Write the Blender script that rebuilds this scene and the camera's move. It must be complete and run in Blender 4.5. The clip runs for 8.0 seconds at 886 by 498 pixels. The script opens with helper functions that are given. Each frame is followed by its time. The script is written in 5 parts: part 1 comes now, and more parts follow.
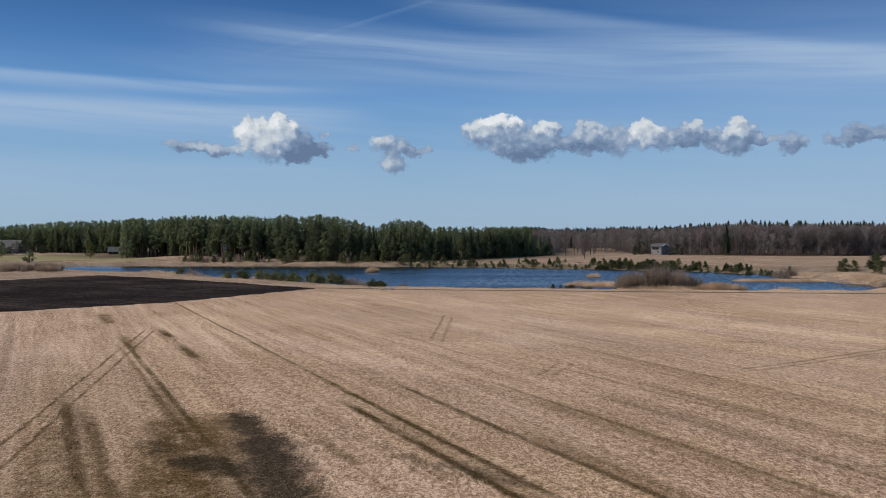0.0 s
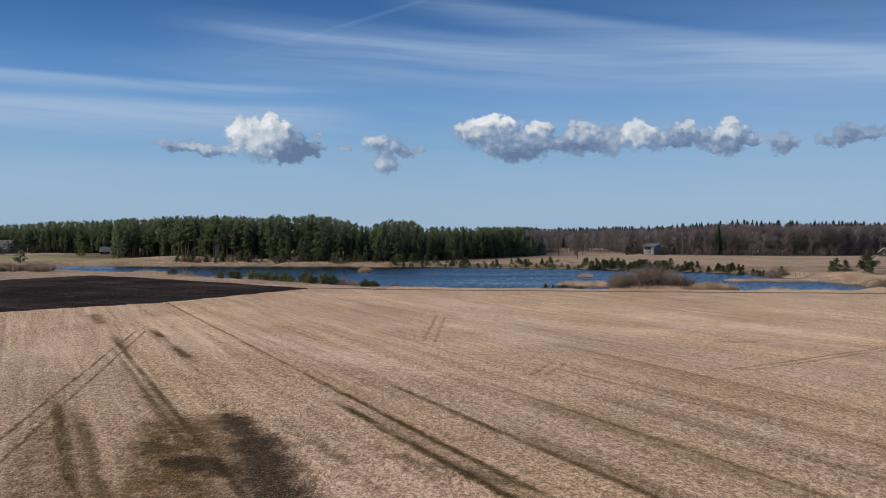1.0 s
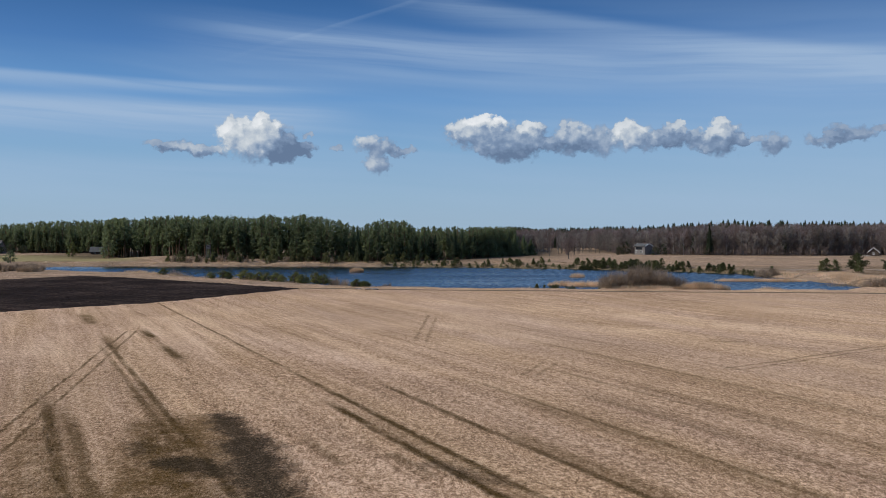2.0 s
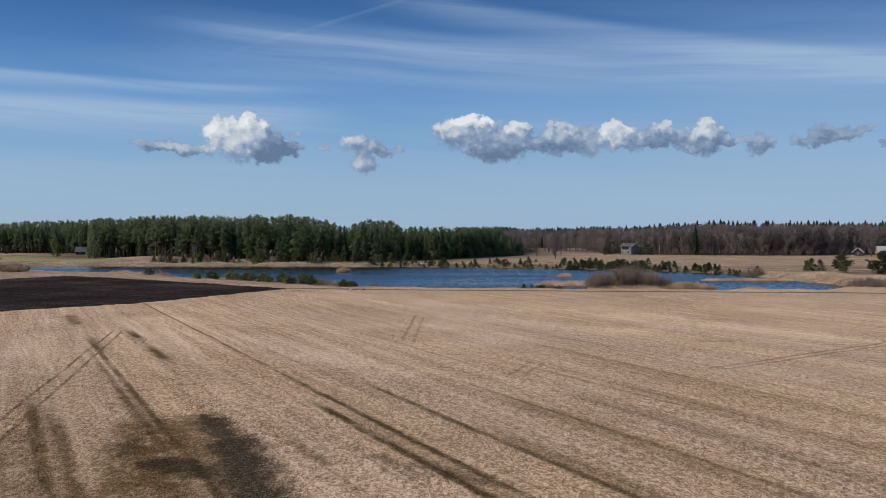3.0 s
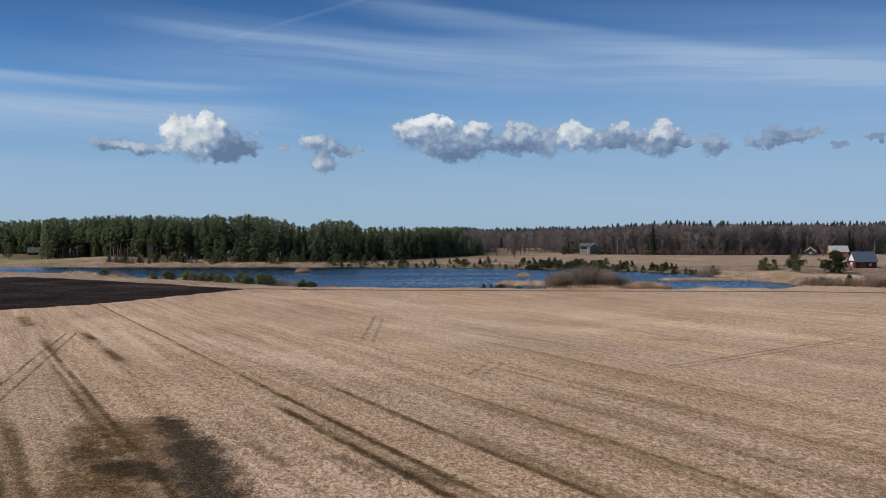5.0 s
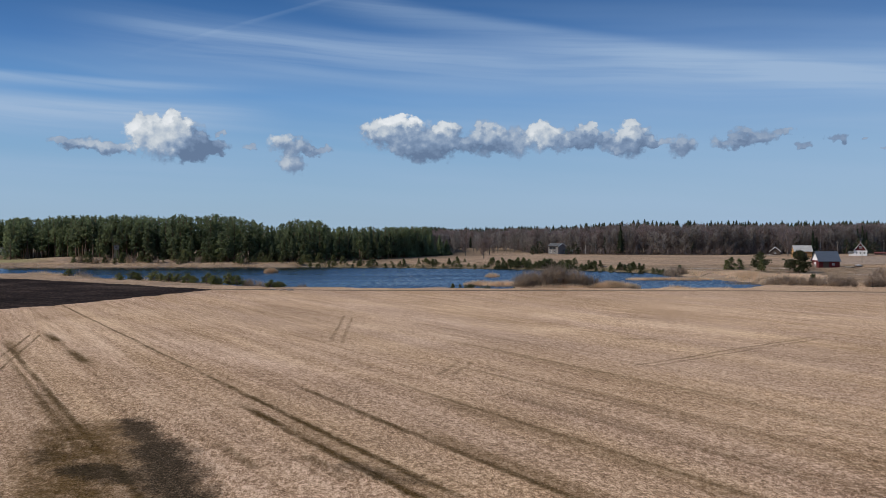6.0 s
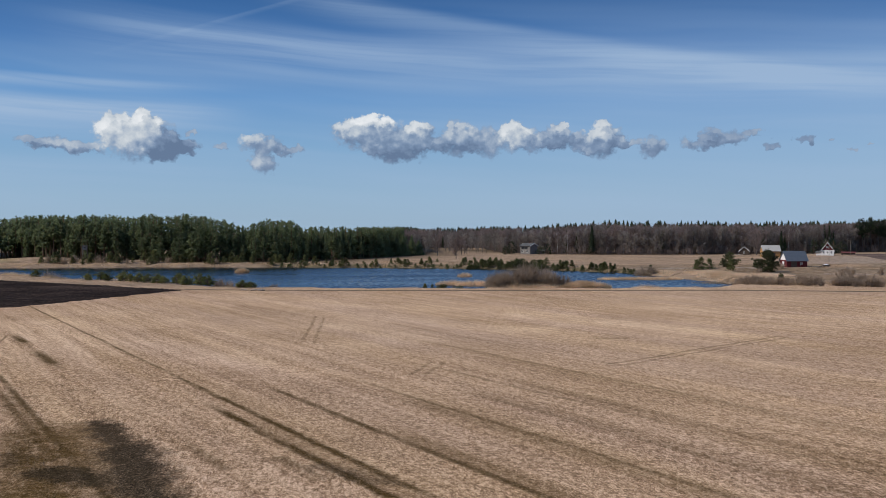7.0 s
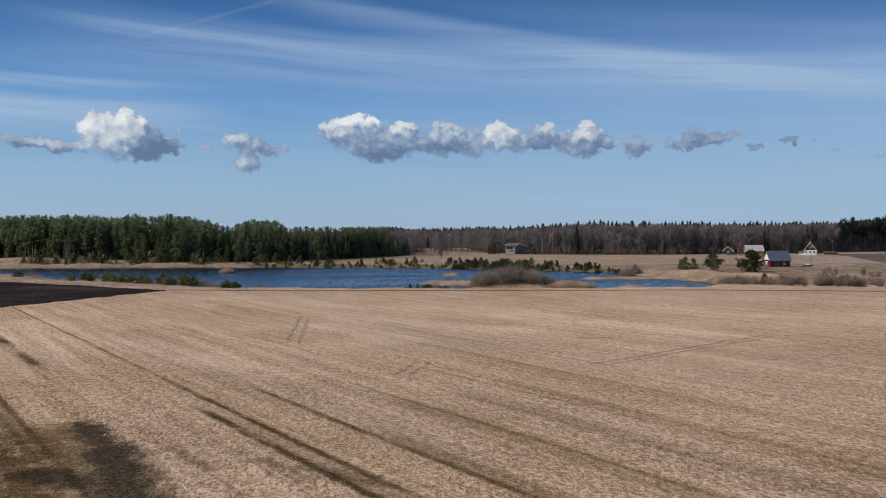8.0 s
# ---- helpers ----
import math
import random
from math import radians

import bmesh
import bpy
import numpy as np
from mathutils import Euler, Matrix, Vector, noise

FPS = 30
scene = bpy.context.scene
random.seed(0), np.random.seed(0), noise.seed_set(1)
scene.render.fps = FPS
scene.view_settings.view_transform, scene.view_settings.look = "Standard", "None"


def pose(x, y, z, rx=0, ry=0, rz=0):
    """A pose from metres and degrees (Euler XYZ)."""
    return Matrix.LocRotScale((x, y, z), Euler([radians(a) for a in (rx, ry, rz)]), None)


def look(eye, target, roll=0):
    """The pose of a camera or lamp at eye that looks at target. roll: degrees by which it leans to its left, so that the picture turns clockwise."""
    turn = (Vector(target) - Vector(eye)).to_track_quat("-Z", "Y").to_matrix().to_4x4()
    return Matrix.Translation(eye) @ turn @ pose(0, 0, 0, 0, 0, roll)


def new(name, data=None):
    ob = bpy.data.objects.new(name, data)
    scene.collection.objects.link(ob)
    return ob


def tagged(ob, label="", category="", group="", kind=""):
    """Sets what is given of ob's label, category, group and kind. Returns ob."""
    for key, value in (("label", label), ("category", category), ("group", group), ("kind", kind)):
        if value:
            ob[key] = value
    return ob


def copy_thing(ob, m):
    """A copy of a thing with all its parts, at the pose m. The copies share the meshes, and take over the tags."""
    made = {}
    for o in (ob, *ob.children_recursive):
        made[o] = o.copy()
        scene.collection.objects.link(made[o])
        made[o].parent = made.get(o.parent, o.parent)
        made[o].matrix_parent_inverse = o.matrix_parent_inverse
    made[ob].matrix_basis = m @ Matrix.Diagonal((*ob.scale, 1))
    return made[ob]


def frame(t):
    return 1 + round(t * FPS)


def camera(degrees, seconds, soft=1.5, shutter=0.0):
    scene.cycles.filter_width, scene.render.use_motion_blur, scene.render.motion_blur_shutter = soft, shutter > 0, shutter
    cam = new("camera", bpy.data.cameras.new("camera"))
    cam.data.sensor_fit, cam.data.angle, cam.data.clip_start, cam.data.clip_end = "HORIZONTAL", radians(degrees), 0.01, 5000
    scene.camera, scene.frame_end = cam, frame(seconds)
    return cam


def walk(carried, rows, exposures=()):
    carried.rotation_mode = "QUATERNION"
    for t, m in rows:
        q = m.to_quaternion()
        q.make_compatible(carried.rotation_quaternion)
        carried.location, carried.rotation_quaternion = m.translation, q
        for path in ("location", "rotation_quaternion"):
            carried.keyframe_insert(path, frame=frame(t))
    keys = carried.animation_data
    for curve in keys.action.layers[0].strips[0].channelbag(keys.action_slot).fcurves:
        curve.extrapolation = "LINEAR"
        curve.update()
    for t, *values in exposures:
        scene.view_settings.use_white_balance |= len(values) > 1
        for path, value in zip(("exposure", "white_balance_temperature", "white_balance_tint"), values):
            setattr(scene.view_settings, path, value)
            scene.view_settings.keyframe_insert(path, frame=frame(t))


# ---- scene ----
import itertools

# A pasture by a lake in early spring, seen from a hovering drone 14 m up that slowly turns to the right.
EYE, TILT = 14.0, -1.229
cam = camera(51.33, 8.0, 0.75)
TURNS = [(0.0, 0.0), (0.5, -0.216), (1.0, -0.455), (1.5, -0.707), (3.0, -1.788), (3.5, -2.373), (4.0, -2.95), (4.5, -3.519),
         (6.0, -6.206), (6.5, -7.138), (7.0, -7.929), (7.5, -8.525), (8.0, -8.848)]
walk(cam, [(t, pose(0, 0, EYE, 90 + TILT, 0, turn)) for t, turn in TURNS])

SUN_TURN, SUN_HEIGHT = -93.0, 42.0      # degrees right of straight ahead, degrees above the horizon
SKY_STRENGTH = 0.1


# ---------------------------------------------------------------- shader node helper
class Nodes:
    def __init__(self, tree):
        self.tree = tree

    def put(self, socket, v):
        if isinstance(v, bpy.types.NodeSocket):
            self.tree.links.new(v, socket)
        elif isinstance(v, (tuple, list)) and len(v) == 3 and socket.type == "RGBA":
            socket.default_value = (*v, 1)
        else:
            socket.default_value = v

    def node(self, kind):
        return self.tree.nodes.new(kind)

    def math(self, op, a, b=0.0, c=0.0, clamp=False):
        n = self.node("ShaderNodeMath")
        n.operation, n.use_clamp = op, clamp
        self.put(n.inputs[0], a), self.put(n.inputs[1], b), self.put(n.inputs[2], c)
        return n.outputs[0]

    def vec(self, op, a, b=(0, 0, 0)):
        n = self.node("ShaderNodeVectorMath")
        n.operation = op
        self.put(n.inputs[0], a)
        if op == "SCALE":
            self.put(n.inputs["Scale"], b)
        else:
            self.put(n.inputs[1], b)
        return n.outputs["Value"] if op in ("DOT_PRODUCT", "LENGTH", "DISTANCE") else n.outputs[0]

    def split(self, v):
        n = self.node("ShaderNodeSeparateXYZ")
        self.put(n.inputs[0], v)
        return n.outputs

    def join(self, x, y, z=0.0):
        n = self.node("ShaderNodeCombineXYZ")
        self.put(n.inputs[0], x), self.put(n.inputs[1], y), self.put(n.inputs[2], z)
        return n.outputs[0]

    def noise(self, v, scale, detail=2.0, rough=0.5, colour=False):
        n = self.node("ShaderNodeTexNoise")
        self.put(n.inputs["Vector"], v)
        n.inputs["Scale"].default_value, n.inputs["Detail"].default_value, n.inputs["Roughness"].default_value = scale, detail, rough
        return n.outputs["Color"] if colour else n.outputs[0]

    def smooth(self, v, lo, hi, out0=0.0, out1=1.0):
        n = self.node("ShaderNodeMapRange")
        n.interpolation_type = "SMOOTHSTEP"
        self.put(n.inputs[0], v)
        for i, x in ((1, lo), (2, hi), (3, out0), (4, out1)):
            self.put(n.inputs[i], x)
        return n.outputs[0]

    def ramp(self, v, stops):
        n = self.node("ShaderNodeValToRGB")
        self.put(n.inputs[0], v)
        el = n.color_ramp.elements
        while len(el) < len(stops):
            el.new(0.5)
        for e, (p, c) in zip(el, stops):
            e.position, e.color = p, (*c, 1)
        return n.outputs[0]

    def mix(self, f, a, b, blend="MIX"):
        n = self.node("ShaderNodeMix")
        n.data_type, n.blend_type = "RGBA", blend
        self.put(n.inputs[0], f), self.put(n.inputs[6], a), self.put(n.inputs[7], b)
        return n.outputs[2]

    def coords(self, which="Object"):
        return self.node("ShaderNodeTexCoord").outputs[which]

    def place(self):
        return self.node("ShaderNodeNewGeometry").outputs["Position"]

    def island(self):
        return self.node("ShaderNodeNewGeometry").outputs["Random Per Island"]

    def attribute(self, name):
        n = self.node("ShaderNodeAttribute")
        n.attribute_name = name
        return n.outputs["Fac"]

    def chance(self):
        return self.node("ShaderNodeObjectInfo").outputs["Random"]

    def bump(self, height, strength, distance):
        n = self.node("ShaderNodeBump")
        n.inputs["Strength"].default_value, n.inputs["Distance"].default_value = strength, distance
        self.put(n.inputs["Height"], height)
        return n.outputs[0]


# ---------------------------------------------------------------- sky, clouds and sun
PUFFS_HEAP = [(-10.19, 5.36, 2.2, 1.4), (-11.71, 5.84, 1.28, 0.95), (-10.02, 6.22, 1.09, 0.74), (-8.9, 4.87, 1.2, 0.8), (-11.6, 6.0, 0.9, 0.7), (-10.0, 6.4, 0.8, 0.6)]
PUFFS_TAIL = [(-14.87, 4.86, 1.65, 0.41), (-13.22, 4.7, 1.0, 0.4), (-16.17, 5.07, 0.72, 0.26), (-7.46, 4.89, 0.7, 0.41),
              (-7.28, 5.75, 0.27, 0.2)]
PUFFS_KEEL = [(-3.29, 5.16, 1.33, 0.56), (-3.12, 4.05, 0.88, 0.77), (-1.54, 4.82, 0.98, 0.31), (-5.55, 5.01, 0.48, 0.24)]
PUFFS_SHIP = [(3.71, 5.78, 2.61, 1.04), (5.1, 4.91, 1.91, 0.86), (6.49, 5.76, 0.96, 0.85), (3.36, 6.54, 1.57, 0.48), (6.4, 6.1, 0.6, 0.5), (2.4, 6.1, 1.2, 0.6)]
PUFFS_ROW = [(8.9, 5.55, 1.29, 1.1), (10.6, 5.36, 1.08, 1.02), (12.28, 5.66, 1.0, 1.01), (13.61, 5.46, 0.92, 0.74),
             (15.09, 5.66, 0.97, 0.74), (16.55, 5.39, 0.8, 0.66), (17.83, 5.35, 1.2, 1.12), (18.93, 5.32, 0.57, 0.46), (12.2, 5.9, 0.75, 0.7), (17.7, 5.7, 0.8, 0.75), (15.2, 6.0, 0.55, 0.45), (8.8, 5.9, 0.7, 0.6), (7.5, 5.25, 0.75, 0.6), (14.4, 5.5, 0.8, 0.65), (17.0, 4.9, 0.5, 0.4), (19.6, 5.3, 0.5, 0.35)]
PUFFS_END = [(20.8, 4.93, 0.91, 0.65), (23.29, 5.11, 0.98, 0.4), (24.75, 5.41, 1.45, 0.53), (26.36, 5.63, 0.57, 0.26),
             (27.47, 4.77, 0.44, 0.26), (29.33, 5.2, 0.56, 0.29), (30.86, 5.05, 0.18, 0.16), (31.85, 4.54, 0.21, 0.13),
             (32.64, 4.73, 0.24, 0.1), (34.38, 4.23, 0.29, 0.12)]

# where the sun strikes the clouds (and, below nought, where they shade themselves)
SUNLIT = [(-10.9, 5.75, 2.7, 1.7, 0.4), (-12.2, 5.95, 1.1, 0.8, 0.15), (-10.0, 6.4, 1.3, 0.7, 0.18), (-8.7, 4.75, 1.6, 1.25, -0.36), (-10.0, 3.9, 2.4, 0.9, -0.16),
          (-14.4, 4.95, 1.1, 0.4, 0.22), (-4.0, 5.5, 1.3, 0.5, 0.26), (-3.2, 4.1, 0.7, 0.7, 0.12), (2.2, 6.25, 1.3, 0.6, 0.32), (3.5, 6.8, 1.5, 0.55, 0.5), (4.8, 6.6, 1.0, 0.45, 0.3),
          (6.3, 6.35, 0.9, 0.55, 0.38), (3.8, 5.9, 3.6, 1.0, 0.07), (5.4, 4.5, 2.4, 0.9, -0.2), (9.1, 5.9, 1.2, 0.9, 0.24), (12.2, 6.0, 1.1, 0.95, 0.42), (13.5, 5.6, 0.8, 0.8, 0.2),
          (11.0, 5.3, 1.5, 0.8, 0.16), (15.6, 6.2, 1.0, 0.5, 0.3), (17.6, 6.0, 1.2, 0.75, 0.34), (18.4, 4.9, 1.2, 0.8, -0.1), (24.5, 5.6, 1.4, 0.4, 0.0), (-14.9, 4.8, 2.2, 0.7, -0.08), (9.0, 5.0, 1.6, 1.0, -0.16), (10.6, 5.2, 1.2, 0.9, -0.06), (14.6, 5.2, 1.8, 0.8, -0.12), (20.8, 4.9, 1.2, 0.8, -0.07), (24.5, 5.2, 2.6, 0.9, -0.12), (-7.4, 4.9, 1.0, 0.8, -0.1), (-1.6, 4.8, 1.1, 0.5, -0.08), (28.5, 5.0, 2.5, 0.8, -0.2)]


def cloud_group():
    """Thickness of the row of cumulus at a direction (degrees to the right, degrees up)."""
    g = bpy.data.node_groups.new("cumulus", "ShaderNodeTree")
    g.interface.new_socket("Direction", in_out="INPUT", socket_type="NodeSocketVector")
    g.interface.new_socket("Thickness", in_out="OUTPUT", socket_type="NodeSocketFloat")
    g.interface.new_socket("Light", in_out="OUTPUT", socket_type="NodeSocketFloat")
    k = Nodes(g)
    p = k.node("NodeGroupInput").outputs[0]
    warp = k.vec("SUBTRACT", k.noise(p, 0.9, 1.0, 0.5, True), (0.5, 0.5, 0.5))
    fine = k.vec("SUBTRACT", k.noise(p, 1.9, 3.0, 0.5, True), (0.5, 0.5, 0.5))
    q = k.vec("ADD", p, k.vec("MULTIPLY", warp, (0.8, 0.5, 0)))
    q = k.vec("ADD", q, k.vec("MULTIPLY", fine, (1.2, 0.95, 0)))
    total = None
    for az, el, rx, ry in PUFFS_HEAP + PUFFS_TAIL + PUFFS_KEEL + PUFFS_SHIP + PUFFS_ROW + PUFFS_END:
        d = k.vec("MULTIPLY", k.vec("SUBTRACT", q, (az, el, 0)), (0.86 / rx, 0.86 / ry, 0))
        one = k.math("MAXIMUM", k.math("SUBTRACT", 1.0, k.vec("DOT_PRODUCT", d, d)), 0.0)
        total = one if total is None else k.math("ADD", total, one)
    bumps = k.math("SUBTRACT", k.noise(p, 1.6, 3.0, 0.5), 0.5)
    body = k.math("MINIMUM", total, 1.1)
    out = k.math("ADD", body, k.math("MULTIPLY", bumps, k.math("MULTIPLY", k.smooth(body, 0.0, 0.3), 1.0)))
    end = k.node("NodeGroupOutput")
    lit = None
    for az, el, rx, ry, gain in SUNLIT:
        d = k.vec("MULTIPLY", k.vec("SUBTRACT", k.vec("ADD", p, k.vec("MULTIPLY", fine, (1.5, 1.2, 0))), (az, el, 0)), (1 / rx, 1 / ry, 0))
        one = k.math("MULTIPLY", k.smooth(k.vec("DOT_PRODUCT", d, d), 0.0, 1.2, 1.0, 0.0), gain)
        lit = one if lit is None else k.math("ADD", lit, one)
    k.put(end.inputs[0], out), k.put(end.inputs[1], k.math("ADD", lit, k.math("MULTIPLY", bumps, 0.42)))
    return g


def make_world():
    world = bpy.data.worlds.new("spring_sky")
    scene.world = world
    world.use_nodes = True
    tree = world.node_tree
    tree.nodes.clear()
    k = Nodes(tree)
    sky = k.node("ShaderNodeTexSky")
    sky.sky_type, sky.sun_disc = "NISHITA", False
    sky.sun_elevation, sky.sun_rotation = radians(SUN_HEIGHT), radians(SUN_TURN)
    sky.air_density, sky.dust_density, sky.ozone_density = 1.0, 0.6, 2.0
    way = k.coords("Generated")
    x, y, z = k.split(way)[:3]
    az = k.math("MULTIPLY", k.math("ARCTAN2", x, y), 57.29578)
    el = k.math("MULTIPLY", k.math("ARCSINE", z), 57.29578)
    p = k.join(az, el)
    # clear air: deeper blue upwards, pale towards the horizon
    air = k.ramp(k.math("DIVIDE", el, 20.0, clamp=True), [(i / 20.0, tuple(c / SKY_STRENGTH * 0.1 for c in rgb)) for i, rgb in AIR])
    air = k.vec("SCALE", air, 10.0)
    overhead = k.mix(1.0, sky.outputs[0], SKY_TINT, "MULTIPLY")
    colour = k.mix(k.smooth(el, 14.0, 32.0, 0.06, 1.0), air, overhead)
    # thin high cloud drawn out in streaks
    wob = k.math("MULTIPLY", k.math("SUBTRACT", k.noise(k.vec("MULTIPLY", p, (0.05, 0.12, 0)), 1.0, 1.0), 0.5), 1.6)
    e2 = k.math("ADD", el, wob)
    lean = k.math("ADD", k.math("MULTIPLY", e2, 0.42), k.math("MULTIPLY", az, 0.026))
    streak = k.noise(k.join(k.math("MULTIPLY", az, 0.03), lean), 1.0, 3.0, 0.5)
    hair = k.noise(k.join(k.math("MULTIPLY", az, 0.06), k.math("MULTIPLY", lean, 4.0)), 1.0, 4.0, 0.6)
    veil = k.math("MULTIPLY", k.smooth(streak, 0.36, 0.72), k.math("MULTIPLY", k.smooth(el, 3.0, 7.0, 0.3, 0.34), k.smooth(el, 9.0, 13.0, 1.0, 0.35)))
    veil = k.math("ADD", veil, k.math("MULTIPLY", k.smooth(az, -2, 26), k.smooth(el, 13.5, 7, 0.04, 0.33)))
    for a0, e0, slope, wide, a_from, a_to, amount in CIRRUS:
        line = k.math("ADD", k.math("MULTIPLY", k.math("SUBTRACT", az, a0), slope), e0)
        off = k.math("SUBTRACT", k.math("ADD", el, k.math("MULTIPLY", wob, 0.3)), line)
        band = k.math("MULTIPLY", k.smooth(off, -wide, 0.0), k.smooth(off, 0.0, wide * 0.45, 1.0, 0.0))
        band = k.math("MULTIPLY", band, k.math("MULTIPLY", k.smooth(az, a_from, a_from + 9), k.smooth(az, a_to - 9, a_to, 1.0, 0.0)))
        veil = k.math("ADD", veil, k.math("MULTIPLY", k.math("MULTIPLY", band, amount), k.smooth(hair, 0.25, 0.62, 0.45, 1.0)))
    veil = k.math("MULTIPLY", veil, k.math("SUBTRACT", 1.0, k.math("MULTIPLY", k.smooth(az, -5, -20), k.smooth(el, 9.0, 11.0, 0.0, 0.95))))
    veil = k.math("MULTIPLY", k.math("MINIMUM", veil, 1.0), VEIL)
    colour = k.mix(veil, colour, tuple(c / SKY_STRENGTH for c in VEIL_COLOUR))
    # cumulus, bright where the sun reaches them from the upper left
    group = cloud_group()

    def cloud_at(where):
        n = k.node("ShaderNodeGroup")
        n.node_tree = group
        k.put(n.inputs[0], where)
        return n.outputs

    cloud, sunward = cloud_at(p), cloud_at(k.vec("ADD", p, (-0.3, 0.34, 0)))
    crumbs = k.math("SUBTRACT", k.noise(p, 3.6, 5.0, 0.6), 0.5)
    cover = k.smooth(k.math("ADD", cloud[0], k.math("MULTIPLY", crumbs, 0.9)), 0.1, 0.8)
    billow = k.math("SUBTRACT", cloud[0], sunward[0])
    light = k.math("ADD", k.math("MULTIPLY", cloud[1], 0.95), k.math("MULTIPLY", crumbs, 0.1))
    light = k.math("ADD", light, k.math("MULTIPLY", k.math("MULTIPLY", k.math("MAXIMUM", k.math("MINIMUM", billow, 0.5), -0.6), k.smooth(cloud[0], 0.1, 0.9, 0.1, 0.36)), 1.0))
    tone = k.ramp(k.math("ADD", light, 0.25, clamp=True),
                  [(0.0, (0.125, 0.185, 0.3)), (0.25, (0.2, 0.28, 0.42)), (0.45, (0.33, 0.41, 0.53)), (0.7, (0.57, 0.62, 0.67)), (1.0, (0.83, 0.85, 0.87))])
    colour = k.mix(k.math("MULTIPLY", cover, 0.95), colour, k.vec("SCALE", tone, 1 / SKY_STRENGTH))
    bg = k.node("ShaderNodeBackground")
    k.put(bg.inputs[0], colour)
    bg.inputs[1].default_value = SKY_STRENGTH
    k.put(k.node("ShaderNodeOutputWorld").inputs[0], bg.outputs[0])


AIR = [(0, (0.306, 0.437, 0.582)), (2, (0.275, 0.425, 0.595)), (5, (0.2, 0.37, 0.59)), (8, (0.118, 0.284, 0.562)), (11, (0.053, 0.168, 0.42)), (14, (0.0245, 0.104, 0.295)), (20, (0.027, 0.105, 0.29))]
SKY_TINT = (1.35, 1.5, 1.65)
VEIL, VEIL_COLOUR = 0.85, (0.355, 0.485, 0.67)
CIRRUS = [(-25.6, 8.75, -0.02, 0.8, -34, -4, 0.62), (-19.6, 12.4, -0.085, 2.3, -27, 40, 0.13), (-9.47, 11.13, 0.32, 0.28, -15, 6, 0.13),
          (-25.6, 7.0, 0.0, 2.2, -45, -2, 0.95), (-25.6, 3.6, 0.0, 2.5, -60, 0, 0.25), (4.0, 13.3, -0.17, 1.6, -6, 36, 0.4), (10.0, 10.6, -0.06, 3.0, -20, 50, 0.44)]
make_world()
sun = new("sun", bpy.data.lights.new("sun", "SUN"))
sun.data.energy, sun.data.angle, sun.data.color = 3.35, radians(0.53), (1.0, 0.93, 0.84)
sa, se = radians(SUN_TURN), radians(SUN_HEIGHT)
sun.matrix_world = look((300 * math.sin(sa) * math.cos(se), 300 * math.cos(sa) * math.cos(se), 300 * math.sin(se)), (0, 0, 0))

# ---------------------------------------------------------------- materials
WATER_LEVEL = -1.5
ALONG = (0.4067, -0.9135)      # the way the tractor drove, as seen from above


def material(name, rough=0.8, spec=0.3):
    m = bpy.data.materials.new(name)
    m.use_nodes = True
    k = Nodes(m.node_tree)
    shader = m.node_tree.nodes["Principled BSDF"]
    shader.inputs["Roughness"].default_value = rough
    shader.inputs["Specular IOR Level"].default_value = spec
    return m, k, shader


def grain_material(name, dark, light, scale, rough=0.8, bump=0.3, distance=0.05, spec=0.3, stretch=(1, 1, 1), by_object=0.0, metal=0.0):
    """A plain surface with blotches, grain and relief; scale is in features per metre."""
    m, k, shader = material(name, rough, spec)
    p = k.vec("MULTIPLY", k.coords(), stretch)
    big, small = k.noise(p, scale * 0.2, 3.0), k.noise(p, scale, 5.0, 0.65)
    f = k.math("ADD", k.math("MULTIPLY", big, 0.5), k.math("MULTIPLY", small, 0.6))
    if by_object:
        f = k.math("ADD", f, k.math("MULTIPLY", k.math("SUBTRACT", k.chance(), 0.5), by_object))
    k.put(shader.inputs["Base Color"], k.ramp(f, [(0.25, dark), (0.85, light)]))
    k.put(shader.inputs["Normal"], k.bump(small, bump, distance))
    shader.inputs["Metallic"].default_value = metal
    return m


def board_material(name, dark, light, boards=6.0, rough=0.75):
    """Upright painted or weathered boards, each a little different."""
    m, k, shader = material(name, rough)
    x, y, z = k.split(k.coords())[:3]
    across = k.math("MULTIPLY", k.math("ADD", x, y), boards)
    cell, edge = k.math("FLOOR", across), k.math("ABSOLUTE", k.math("SUBTRACT", k.math("FRACT", across), 0.5))
    n = k.noise(k.join(cell, 3.3, k.math("MULTIPLY", z, 0.3)), 7.0, 2.0)
    fleck = k.noise(k.coords(), 3.0, 4.0)
    f = k.math("ADD", k.math("MULTIPLY", n, 0.6), k.math("MULTIPLY", fleck, 0.4))
    k.put(shader.inputs["Base Color"], k.ramp(f, [(0.3, dark), (0.75, light)]))
    k.put(shader.inputs["Normal"], k.bump(k.smooth(edge, 0.42, 0.5, 1.0, 0.0), 0.6, 0.02))
    return m


